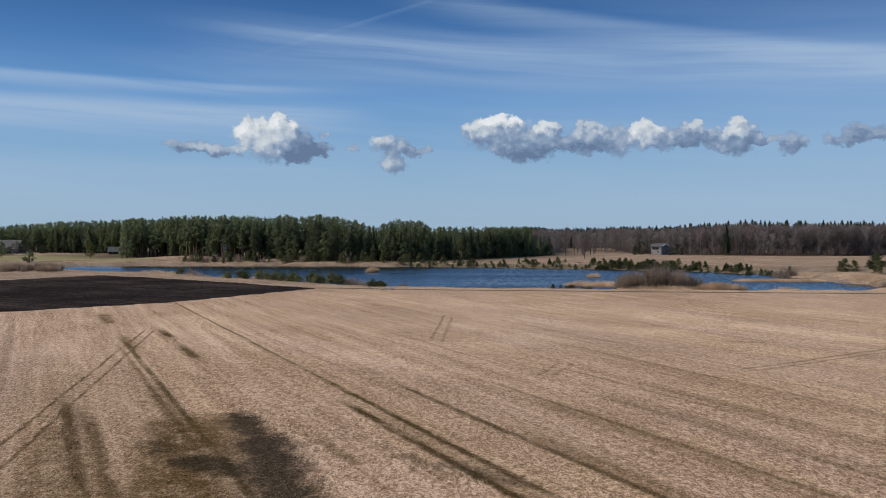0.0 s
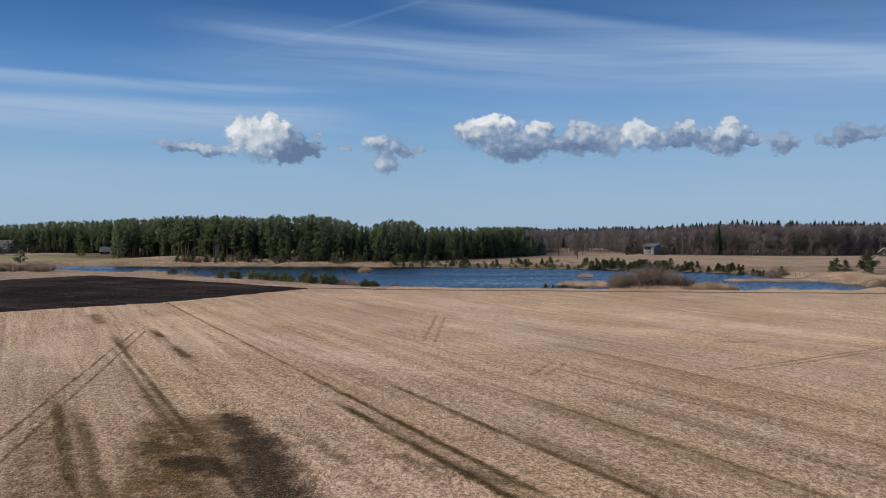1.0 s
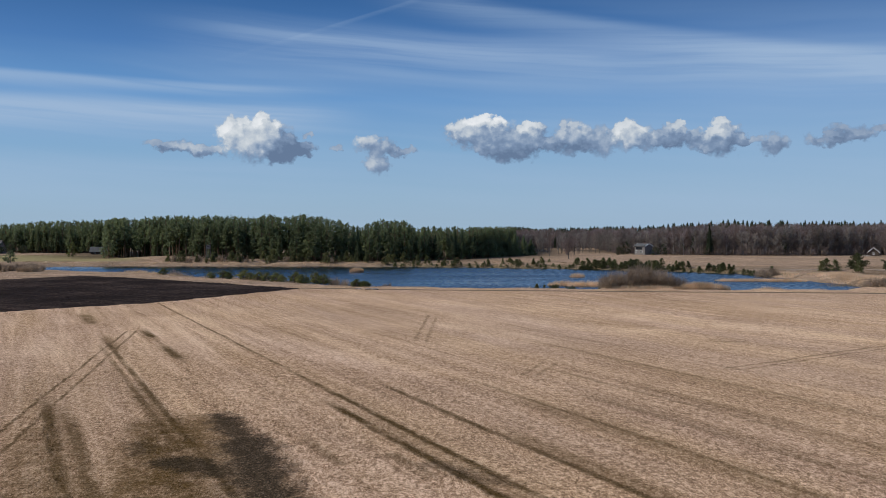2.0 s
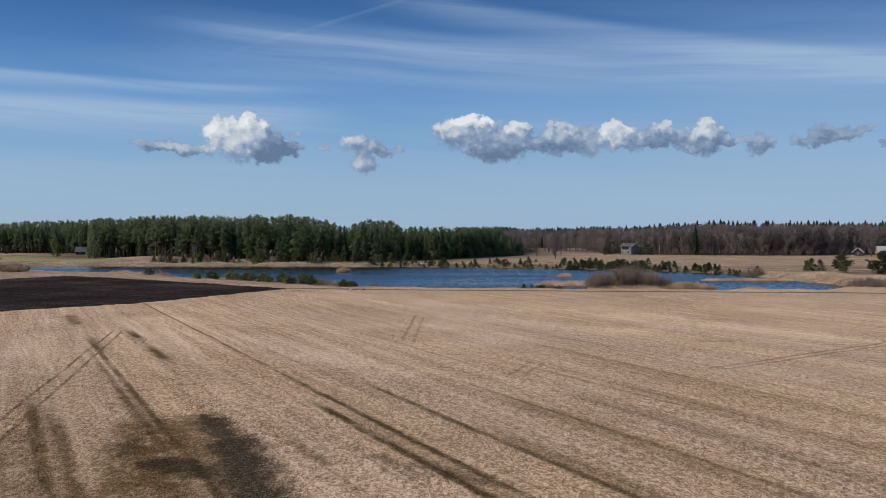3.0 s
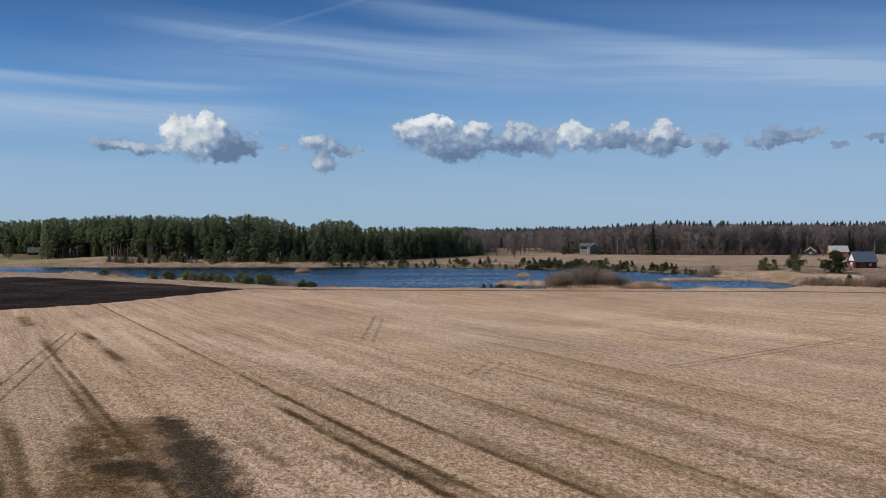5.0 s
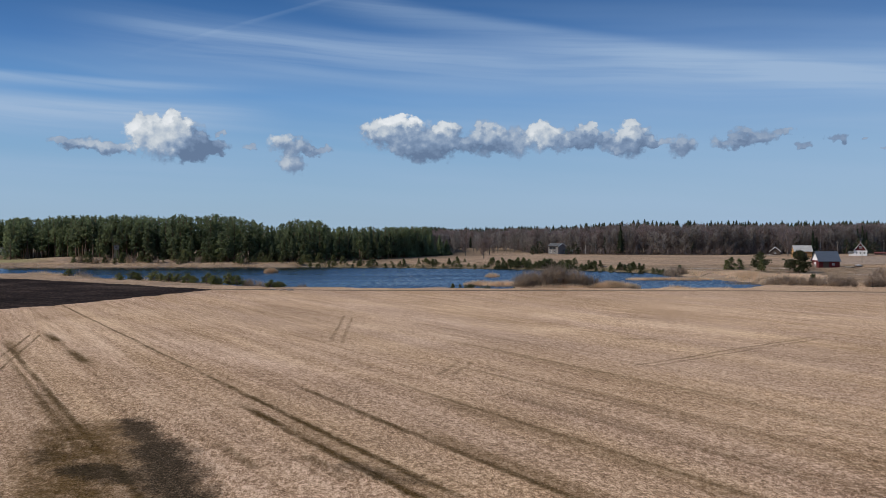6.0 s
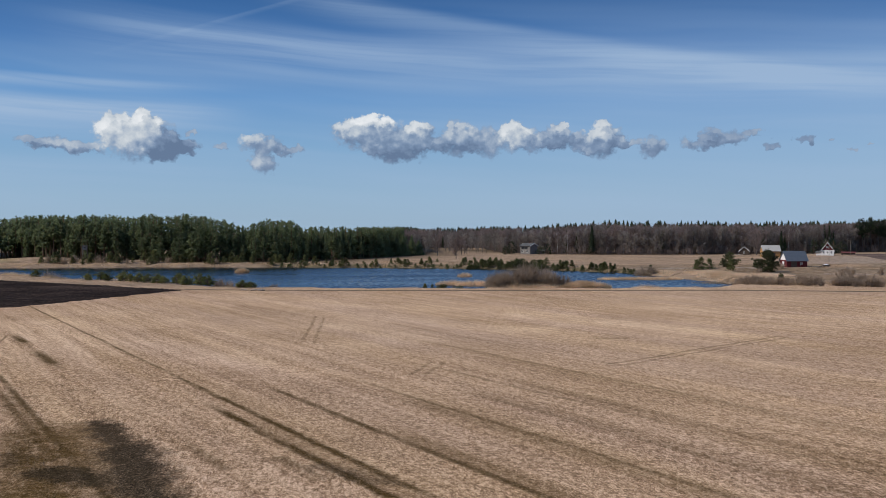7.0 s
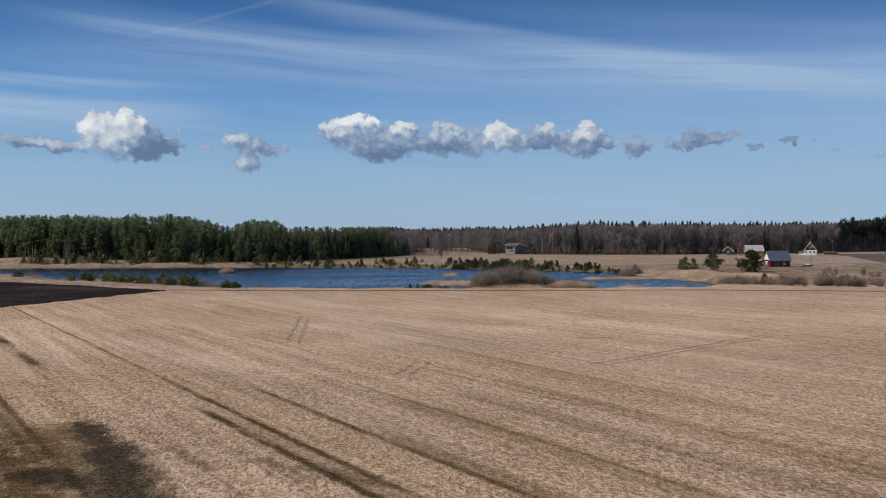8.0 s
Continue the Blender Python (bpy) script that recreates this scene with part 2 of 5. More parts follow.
def foliage_material(name, dark, light, rough=0.75, object_part=0.45, through_light=0.45, patch=0.4):
    """Needles, leaves, reeds and twigs: every tree and every tuft a little different."""
    m, k, shader = material(name, rough, 0.15)
    f = k.math("ADD", k.math("MULTIPLY", k.chance(), object_part), k.math("MULTIPLY", k.island(), 0.3))
    stand = k.smooth(k.noise(k.vec("MULTIPLY", k.place(), (1, 0.4, 0.12)), 0.16, 2.0), 0.36, 0.64)
    f = k.math("ADD", f, k.math("MULTIPLY", stand, patch))
    colour = k.ramp(f, [(0.15, dark), (0.9, light)])
    k.put(shader.inputs["Base Color"], colour)
    thin, both = k.node("ShaderNodeBsdfTranslucent"), k.node("ShaderNodeMixShader")
    k.put(thin.inputs["Color"], k.mix(1.0, colour, (1.25, 1.2, 1.0), "MULTIPLY"))
    both.inputs[0].default_value = through_light
    k.put(both.inputs[1], shader.outputs[0]), k.put(both.inputs[2], thin.outputs[0])
    k.put(m.node_tree.nodes["Material Output"].inputs["Surface"], both.outputs[0])
    return m


def pasture_material():
    """Last year's bleached grass, worn by wheels: tramlines, crossing tracks, mossy stains and dark blotches."""
    m, k, shader = material("pale_dormant_grass", 1.0, 0.02)
    p = k.place()
    x, y, z = k.split(p)[:3]
    flat = k.join(x, y, 0.0)
    wobble = k.vec("SUBTRACT", k.noise(flat, 0.7, 3.0, 0.6, True), (0.5, 0.5, 0.5))
    fray = k.vec("SUBTRACT", k.noise(flat, 5.0, 3.0, 0.7, True), (0.5, 0.5, 0.5))
    ragged = k.vec("ADD", flat, k.vec("ADD", k.vec("MULTIPLY", wobble, (0.5, 0.5, 0)), k.vec("MULTIPLY", fray, (0.5, 0.5, 0))))
    loose = k.vec("ADD", flat, k.vec("ADD", k.vec("MULTIPLY", wobble, (3.2, 3.2, 0)), k.vec("MULTIPLY", fray, (2.4, 2.4, 0))))
    across = k.vec("DOT_PRODUCT", ragged, (-ALONG[1], ALONG[0], 0))
    along = k.vec("DOT_PRODUCT", ragged, (ALONG[0], ALONG[1], 0))
    swath = k.join(k.math("MULTIPLY", across, 0.55), k.math("MULTIPLY", along, 0.022))
    rows = k.noise(swath, 1.0, 4.0, 0.55)
    fine_rows = k.noise(k.join(k.math("MULTIPLY", across, 2.0), k.math("MULTIPLY", along, 0.045)), 1.0, 4.0, 0.75)
    patches = k.noise(flat, 0.035, 3.0, 0.6)
    mottle = k.noise(flat, 0.5, 4.0, 0.6)
    tufts = k.noise(flat, 3.2, 5.0, 0.7)
    grit = k.smooth(k.noise(k.vec("MULTIPLY", flat, (1, 0.55, 0)), 13.0, 3.0, 0.8), 0.34, 0.66)
    clump = k.smooth(tufts, 0.32, 0.68)
    drift = k.smooth(k.noise(k.vec("MULTIPLY", flat, (0.9, 0.4, 0)), 5.5, 3.0, 0.7), 0.34, 0.66)
    ripple = k.smooth(k.noise(k.vec("MULTIPLY", flat, (1.0, 0.5, 0)), 4.6, 4.0, 0.9), 0.38, 0.62)
    knobs = k.smooth(k.noise(k.vec("MULTIPLY", flat, (1.0, 0.42, 0)), 2.0, 3.0, 0.85), 0.36, 0.64)
    speck = k.smooth(k.noise(k.vec("MULTIPLY", flat, (1, 0.6, 0)), 9.0, 2.0, 0.7), 0.36, 0.6)
    f = k.math("MULTIPLY", rows, 0.36)
    for n, w in ((fine_rows, 0.36), (patches, 0.32), (mottle, 0.12), (clump, 0.14), (grit, 0.32), (drift, 0.1), (ripple, 0.3), (knobs, 0.2)):
        f = k.math("ADD", f, k.math("MULTIPLY", n, w))
    # far grass comes out paler here, sunlight on its blades put into the colour
    colour = k.ramp(k.math("ADD", k.math("SUBTRACT", f, 0.335), k.attribute("paled")), [(0.5, STRAW[0]), (0.72, STRAW[1]), (0.86, STRAW[2]), (0.98, STRAW[3])])
    band = k.noise(k.join(k.math("MULTIPLY", across, 0.11), k.math("MULTIPLY", along, 0.012)), 1.0, 3.0, 0.6)
    colour = k.mix(1.0, colour, k.ramp(band, [(0.36, (0.985, 0.985, 1.03)), (0.64, (1.015, 1.005, 0.955))]), "MULTIPLY")
    rosy = k.smooth(k.noise(k.join(k.math("MULTIPLY", x, 0.012), k.math("MULTIPLY", y, 0.012)), 1.0, 2.0), 0.4, 0.65)
    colour = k.mix(k.math("MULTIPLY", rosy, 0.25), colour, (0.36, 0.25, 0.17), "MIX")

    def line(s, half, far, near, strength):
        d = k.math("ABSOLUTE", k.math("SUBTRACT", across, s))
        one = k.math("MULTIPLY", k.smooth(d, half * 0.25, half * 1.25, 1.0, 0.0), strength)
        return k.math("MULTIPLY", one, k.math("MULTIPLY", k.smooth(along, far - 3, far + 4), k.smooth(along, near - 2, near + 2, 1.0, 0.0)))

    def stroke(a, b, half, strength, where):
        d = (b[0] - a[0], b[1] - a[1])
        size = d[0] ** 2 + d[1] ** 2
        rel = k.vec("SUBTRACT", where, (a[0], a[1], 0))
        t = k.math("DIVIDE", k.vec("DOT_PRODUCT", rel, (d[0], d[1], 0)), size, clamp=True)
        gap = k.vec("LENGTH", k.vec("SUBTRACT", rel, k.vec("SCALE", (d[0], d[1], 0), t)))
        return k.math("MULTIPLY", k.smooth(gap, half * 0.3, half * 1.3, 1.0, 0.0), strength)

    def gather(marks):
        total = None
        for one in marks:
            total = one if total is None else k.math("MAXIMUM", total, one)
        return total

    broken = k.smooth(k.noise(k.join(k.math("MULTIPLY", across, 0.6), k.math("MULTIPLY", along, 0.16)), 1.0, 4.0, 0.65), 0.34, 0.58, 0.42, 1.0)
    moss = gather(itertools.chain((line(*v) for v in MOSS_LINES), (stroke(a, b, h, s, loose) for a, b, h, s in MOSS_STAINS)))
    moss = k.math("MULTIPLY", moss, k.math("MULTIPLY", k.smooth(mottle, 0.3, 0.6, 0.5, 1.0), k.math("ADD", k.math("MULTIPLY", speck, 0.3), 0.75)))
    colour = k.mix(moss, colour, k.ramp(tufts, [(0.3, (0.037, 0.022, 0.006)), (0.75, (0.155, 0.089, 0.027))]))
    wheel = k.math("MULTIPLY", gather(itertools.chain((line(*v) for v in WHEEL_LINES), (stroke(a, b, h, s, ragged) for a, b, h, s in CROSSINGS))), k.math("MULTIPLY", broken, k.math("ADD", k.math("MULTIPLY", speck, 0.35), 0.75), clamp=True))
    colour = k.mix(wheel, colour, k.ramp(tufts, [(0.3, (0.025, 0.015, 0.004)), (0.75, (0.112, 0.065, 0.018))]))
    # near-black blotches with loose, frayed edges
    blotch = gather(stroke(a, b, h, s, loose) for a, b, h, s in DARK_BLOTCHES)
    blotch = k.math("MULTIPLY", blotch, k.math("ADD", k.math("MULTIPLY", speck, 0.25), 0.78), clamp=True)
    colour = k.mix(blotch, colour, k.ramp(tufts, [(0.3, (0.011, 0.0085, 0.005)), (0.75, (0.048, 0.036, 0.021))]))
    # rough grass of the far banks, greener lawn round the cabins, bare sand by the water
    sand = k.math("MULTIPLY", k.smooth(z, -0.15, -0.7), k.smooth(mottle, 0.3, 0.6))
    colour = k.mix(k.math("MULTIPLY", sand, 0.75), colour, (0.25, 0.19, 0.13))
    rough = k.math("MULTIPLY", k.smooth(y, 216, 232), k.smooth(k.noise(k.vec("MULTIPLY", flat, (0.05, 0.11, 0)), 1.0, 4.0, 0.6), 0.3, 0.62, 0.25, 0.85))
    colour = k.mix(rough, colour, k.ramp(mottle, [(0.32, (0.12, 0.085, 0.052)), (0.68, (0.33, 0.235, 0.165))]))
    lawn = k.attribute("lawn")
    colour = k.mix(k.math("MULTIPLY", lawn, k.smooth(mottle, 0.25, 0.6, 0.35, 0.85)), colour, (0.25, 0.22, 0.095))
    litter = k.attribute("wood_floor")
    colour = k.mix(k.math("MULTIPLY", litter, 0.9), colour, k.ramp(mottle, [(0.3, (0.05, 0.035, 0.022)), (0.7, (0.13, 0.095, 0.06))]))
    dull = k.math("MULTIPLY", k.smooth(x, -28, -8), k.smooth(z, -0.05, -0.55))
    colour = k.mix(k.math("MULTIPLY", dull, k.math("MULTIPLY", k.smooth(y, 290, 300), 0.85)), colour, k.ramp(mottle, [(0.3, (0.06, 0.05, 0.026)), (0.7, (0.17, 0.135, 0.075))]))
    slope = k.attribute("rough_bank")
    slope = k.math("MULTIPLY", slope, k.smooth(k.noise(k.vec("MULTIPLY", flat, (0.25, 0.12, 0)), 1.0, 4.0, 0.65), 0.36, 0.6, 0.3, 1.0))
    colour = k.mix(slope, colour, k.ramp(mottle, [(0.34, (0.075, 0.056, 0.038)), (0.66, (0.3, 0.225, 0.15))]))
    worn = k.attribute("worn")
    colour = k.mix(k.math("MULTIPLY", worn, k.smooth(drift, 0.1, 0.7)), colour, k.ramp(mottle, [(0.35, (0.15, 0.118, 0.094)), (0.65, (0.45, 0.36, 0.285))]))
    lane = gather(stroke(a, b, h, s, ragged) for a, b, h, s in LANES)
    colour = k.mix(lane, colour, k.ramp(tufts, [(0.3, (0.045, 0.034, 0.024)), (0.75, (0.12, 0.09, 0.062))]))
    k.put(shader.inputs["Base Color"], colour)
    relief = k.math("ADD", k.math("MULTIPLY", tufts, 1.0), k.math("MULTIPLY", k.noise(flat, 11.0, 3.0, 0.6), 0.5))
    relief = k.math("ADD", relief, k.math("MULTIPLY", fine_rows, 0.8))
    k.put(shader.inputs["Normal"], k.bump(relief, 0.55, 0.22))
    return m


# tracks in metres: across the driving direction, half width, where they begin and end along it, strength
STRAW = [(0.124, 0.073, 0.037), (0.344, 0.213, 0.122), (0.498, 0.325, 0.196), (0.74, 0.52, 0.342)]
WHEEL_LINES = [(24.75, 0.28, -182, 20, 0.8), (24.75, 0.44, -84, 20, 1.0), (22.9, 0.5, -71, 20, 1.0), (29.87, 0.42, -76, 20, 0.9),
               (38.3, 0.36, -76, 20, 0.5), (43.5, 0.5, -68, 20, 0.3), (48.8, 0.36, -82, 20, 0.45), (58.8, 0.5, -100, 20, 0.3), (83.5, 0.5, -120, 20, 0.2),
               (65.5, 0.6, -120, 20, 0.15), (10.4, 0.38, -122, -48, 0.85), (9.35, 0.4, -118, -60, 0.5), (16.2, 0.8, -133, -122, 1.0),
               (16.2, 0.8, -114, -102, 0.9), (16.2, 0.4, -133, -98, 0.3), (2.2, 0.55, -84, 20, 0.8), (3.7, 0.55, -74, 20, 0.65), (-2.8, 0.6, -150, -60, 0.4)]
MOSS_LINES = [(10.4, 1.2, -162, -145, 0.9), (10.6, 0.9, -128, -112, 0.6), (9.6, 1.1, -86, -62, 0.6), (2.9, 1.6, -80, 20, 0.6), (23.9, 1.6, -66, 20, 0.36),
              (37.7, 1.5, -66, 20, 0.5), (30.7, 1.1, -56, 20, 0.55), (44.0, 1.2, -66, 20, 0.28), (50.4, 1.3, -68, 20, 0.34), (57.8, 1.3, -90, 20, 0.3)]
CROSSINGS = [((-27.0, 50), (-41.3, 127), 0.2, 0.8), ((-25.2, 50), (-40.0, 127), 0.2, 0.7), ((-1.6, 115), (0.2, 150), 0.3, 0.45), ((-0.1, 114), (1.4, 146), 0.3, 0.4),
             ((30.0, 92), (60.0, 113), 0.32, 0.6), ((31.0, 91), (61.0, 112), 0.32, 0.5), ((9.1, 88), (12.1, 96), 0.3, 0.5), ((10.4, 87.5), (13.4, 95.5), 0.3, 0.45),
             ((-25.1, 80.0), (-23.0, 81.2), 0.35, 0.7), ((36.0, 114), (39.0, 114), 1.2, 0.45), ((-8, 61), (-5.2, 54.9), 0.45, 0.5), ((-2.1, 57), (0.2, 51.8), 0.6, 0.55), ((-22.0, 83), (-19, 84), 0.3, 0.4)]
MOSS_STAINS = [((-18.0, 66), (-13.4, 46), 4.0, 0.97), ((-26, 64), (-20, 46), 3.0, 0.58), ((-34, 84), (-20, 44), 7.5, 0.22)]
DARK_BLOTCHES = [((-15.4, 69.0), (-11.9, 60.5), 1.4, 0.9), ((-11.9, 60.5), (-7.6, 46), 2.3, 0.97), ((-15.2, 55.4), (-9.8, 52.4), 1.7, 0.85), ((0.3, 54.5), (4.2, 50.5), 1.1, 0.5),
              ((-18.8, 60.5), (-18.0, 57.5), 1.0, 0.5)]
LANES = [((-29, 219.5), (0, 212.5), 1.7, 0.9), ((0, 212.5), (49.5, 205.6), 1.7, 0.9), ((49.5, 205.6), (94, 200.2), 1.7, 0.9), ((94, 200.2), (129.5, 190), 1.7, 0.9), ((129.5, 190), (190, 172), 1.7, 0.9), ((190, 172), (330, 122), 1.7, 0.9), ((-200, 300), (-100, 276), 0.7, 0.35)]
ROUGH_BANK = [((118, 322), (140, 312), 9), ((140, 312), (165, 290), 14), ((165, 290), (215, 268), 20), ((60, 368), (118, 322), 5), ((205, 300), (250, 330), 16)]
# pale streaks: part faded grass, part sunlit blades painted lighter
BLEACHED_SUNLIT = [((1.7, 170), (15, 139), 7), ((15, 139), (27, 125), 5), ((1.3, 135), (12, 117), 4), ((-44, 148), (-24, 117), 6), ((37.8, 148), (51.7, 117.5), 6), ((-10, 100), (-4, 90), 4)]
WORN = [((214, 345), (264, 425), 24), ((120, 318), (175, 300), 9), ((128, 276), (170, 262), 8)]
WOOD_FLOOR = [((-340, 605), (-205, 600)), ((-185, 590), (-155, 482)), ((-155, 482), (-15, 430)), ((-10, 430), (40, 512)), ((40, 520), (72, 730)), ((72, 730), (130, 730)), ((118, 600), (150, 536)), ((150, 536), (208, 528)), ((208, 530), (276, 541)), ((276, 541), (365, 578)), ((208, 600), (560, 605))]
PASTURE = pasture_material()


def soil_material(name, dry):
    """Turned soil; the drier, the paler."""
    m, k, shader = material(name, 1.0, 0.02)
    p = k.place()
    x, y, z = k.split(p)[:3]
    rows = k.noise(k.join(k.math("MULTIPLY", k.math("ADD", x, k.math("MULTIPLY", y, 1.6)), 0.6), k.math("MULTIPLY", k.math("SUBTRACT", y, k.math("MULTIPLY", x, 1.6)), 0.02)), 1.0, 4.0, 0.6)
    clods, wide = k.noise(p, 2.6, 5.0, 0.7), k.noise(p, 0.05, 3.0)
    f = k.math("ADD", k.math("ADD", k.math("MULTIPLY", rows, 0.4), k.math("MULTIPLY", clods, 0.4)), k.math("MULTIPLY", wide, 0.35))
    k.put(shader.inputs["Base Color"], k.ramp(f, [(0.42, (0.008 * dry, 0.006 * dry, 0.005 * dry)), (0.58, (0.025 * dry, 0.0175 * dry, 0.0145 * dry)), (0.8, (0.13 * dry ** 0.5, 0.09 * dry ** 0.5, 0.068 * dry ** 0.5))]))
    k.put(shader.inputs["Normal"], k.bump(clods, 0.8, 0.15))
    return m


def water_material():
    m, k, shader = material("rippled_lake_water", 0.1, 0.5)
    shader.inputs["Base Color"].default_value = (0.008, 0.016, 0.024, 1)
    shader.inputs["IOR"].default_value = 1.333
    p = k.place()
    chop = k.vec("SUBTRACT", k.noise(k.vec("MULTIPLY", p, (0.7, 1.6, 1)), 1.0, 5.0, 0.65, True), (0.5, 0.5, 0.5))
    gusts = k.smooth(k.noise(k.vec("MULTIPLY", p, (0.010, 0.045, 1)), 1.0, 3.0, 0.6), 0.32, 0.65, 0.55, 1.1)
    x, y, z = k.split(p)[:3]
    lee = k.math("MULTIPLY", k.smooth(k.math("ADD", y, k.math("MULTIPLY", k.noise(p, 0.02, 2.0), 30)), 352, 384), k.smooth(x, 10, -25))
    gusts = k.math("MULTIPLY", gusts, k.math("SUBTRACT", 1.0, k.math("MULTIPLY", lee, 0.45)))
    tilt = k.vec("SCALE", k.vec("ADD", k.vec("MULTIPLY", chop, (0.5, 0.8, 0)), (0.0, -0.11, 0)), gusts)
    k.put(shader.inputs["Normal"], k.vec("NORMALIZE", k.vec("ADD", tilt, (0, 0, 1))))
    return m


SOIL, DRY_SOIL, WATER = soil_material("ploughed_peaty_soil", 1.0), soil_material("ploughed_dry_soil", 4.5), water_material()
PINE_NEEDLES = foliage_material("pine_needles", (0.104, 0.128, 0.076), (0.19, 0.228, 0.124), 0.75, 0.3, 0.68, 0.4)
SPRUCE_NEEDLES = foliage_material("spruce_needles", (0.026, 0.036, 0.022), (0.066, 0.084, 0.046))
BANK_NEEDLES = foliage_material("olive_pine_needles", (0.045, 0.05, 0.024), (0.115, 0.12, 0.056))
SHORE_NEEDLES = foliage_material("shore_pine_needles", (0.055, 0.062, 0.028), (0.14, 0.145, 0.064), 0.75, 0.45, 0.5)
YOUNG_NEEDLES = foliage_material("young_pine_needles", (0.075, 0.088, 0.032), (0.185, 0.19, 0.074), 0.75, 0.45, 0.6)
PALE_TWIGS = foliage_material("bare_grey_twigs", (0.125, 0.11, 0.1), (0.35, 0.305, 0.275), 0.75, 0.5, 0.45, 0.3)
TWIGS = foliage_material("bare_brown_twigs", (0.1, 0.077, 0.072), (0.27, 0.205, 0.19), 0.75, 0.3, 0.45, 0.45)
WILLOW = foliage_material("willow_twigs", (0.19, 0.14, 0.105), (0.4, 0.305, 0.23))
REED = foliage_material("dry_reed", (0.45, 0.32, 0.205), (0.8, 0.61, 0.44))
TUSSOCK = foliage_material("brown_tussock_grass", (0.2, 0.145, 0.095), (0.46, 0.335, 0.22))
PINE_BARK = grain_material("pine_bark", (0.07, 0.048, 0.035), (0.24, 0.145, 0.09), 4.0, 0.9, 0.6, 0.05, 0.2, (1, 1, 0.2), 0.3)
GREY_BARK = grain_material("grey_bark", (0.05, 0.043, 0.038), (0.17, 0.145, 0.125), 4.0, 0.9, 0.6, 0.05, 0.2, (1, 1, 0.2), 0.3)
BIRCH_BARK = grain_material("birch_bark", (0.22, 0.2, 0.18), (0.72, 0.69, 0.64), 2.0, 0.8, 0.3, 0.02, 0.2, (1, 1, 3), 0.2)
RED_BOARDS = board_material("falu_red_boards", (0.07, 0.01, 0.0105), (0.135, 0.019, 0.018))
GREY_BOARDS = board_material("weathered_grey_boards", (0.11, 0.098, 0.087), (0.29, 0.262, 0.236), 5.0)
OCHRE_BOARDS = board_material("ochre_boards", (0.32, 0.16, 0.055), (0.46, 0.25, 0.1))
WHITE_BOARDS = board_material("white_painted_boards", (0.62, 0.6, 0.57), (0.82, 0.8, 0.77))
DARK_BOARDS = board_material("dark_brown_boards", (0.05, 0.035, 0.028), (0.11, 0.08, 0.06))
SLATE_ROOF = grain_material("blue_grey_sheet_roof", (0.075, 0.086, 0.1), (0.135, 0.15, 0.172), 2.0, 0.45, 0.1, 0.01, 0.5, (1, 6, 6), 0, 0.2)
PALE_ROOF = grain_material("pale_fibre_cement_roof", (0.28, 0.265, 0.235), (0.45, 0.425, 0.385), 2.5, 0.8, 0.2, 0.02)
GREY_ROOF = grain_material("mossy_grey_roof", (0.06, 0.06, 0.055), (0.14, 0.135, 0.125), 2.0, 0.85, 0.3, 0.03)
BROWN_ROOF = grain_material("weathered_shingle_roof", (0.075, 0.062, 0.052), (0.2, 0.17, 0.145), 2.0, 0.9, 0.3, 0.03)
RED_ROOF = grain_material("rusty_red_roof", (0.09, 0.025, 0.02), (0.17, 0.05, 0.04), 2.0, 0.7, 0.2, 0.02)
GLASS_DARK = grain_material("dark_window_glass", (0.015, 0.018, 0.022), (0.03, 0.035, 0.04), 1.0, 0.08, 0.0, 0.01, 0.6)
WHITE_PAINT = grain_material("white_paint", (0.68, 0.67, 0.64), (0.84, 0.83, 0.8), 5.0, 0.5, 0.05, 0.005)
STONE = grain_material("field_stone", (0.2, 0.165, 0.13), (0.46, 0.385, 0.31), 3.0, 0.85, 0.5, 0.05, 0.3, (1, 1, 1), 0.5)
WOOD_GREY = grain_material("split_weathered_wood", (0.09, 0.075, 0.06), (0.3, 0.25, 0.2), 4.0, 0.85, 0.4, 0.03, 0.2, (0.3, 1, 1), 0.4)
BRICK = grain_material("chimney_brick", (0.14, 0.07, 0.055), (0.28, 0.15, 0.115), 8.0, 0.9, 0.4, 0.02)
TYRE = grain_material("black_rubber", (0.015, 0.015, 0.015), (0.04, 0.04, 0.04), 10.0, 0.8, 0.2, 0.01)


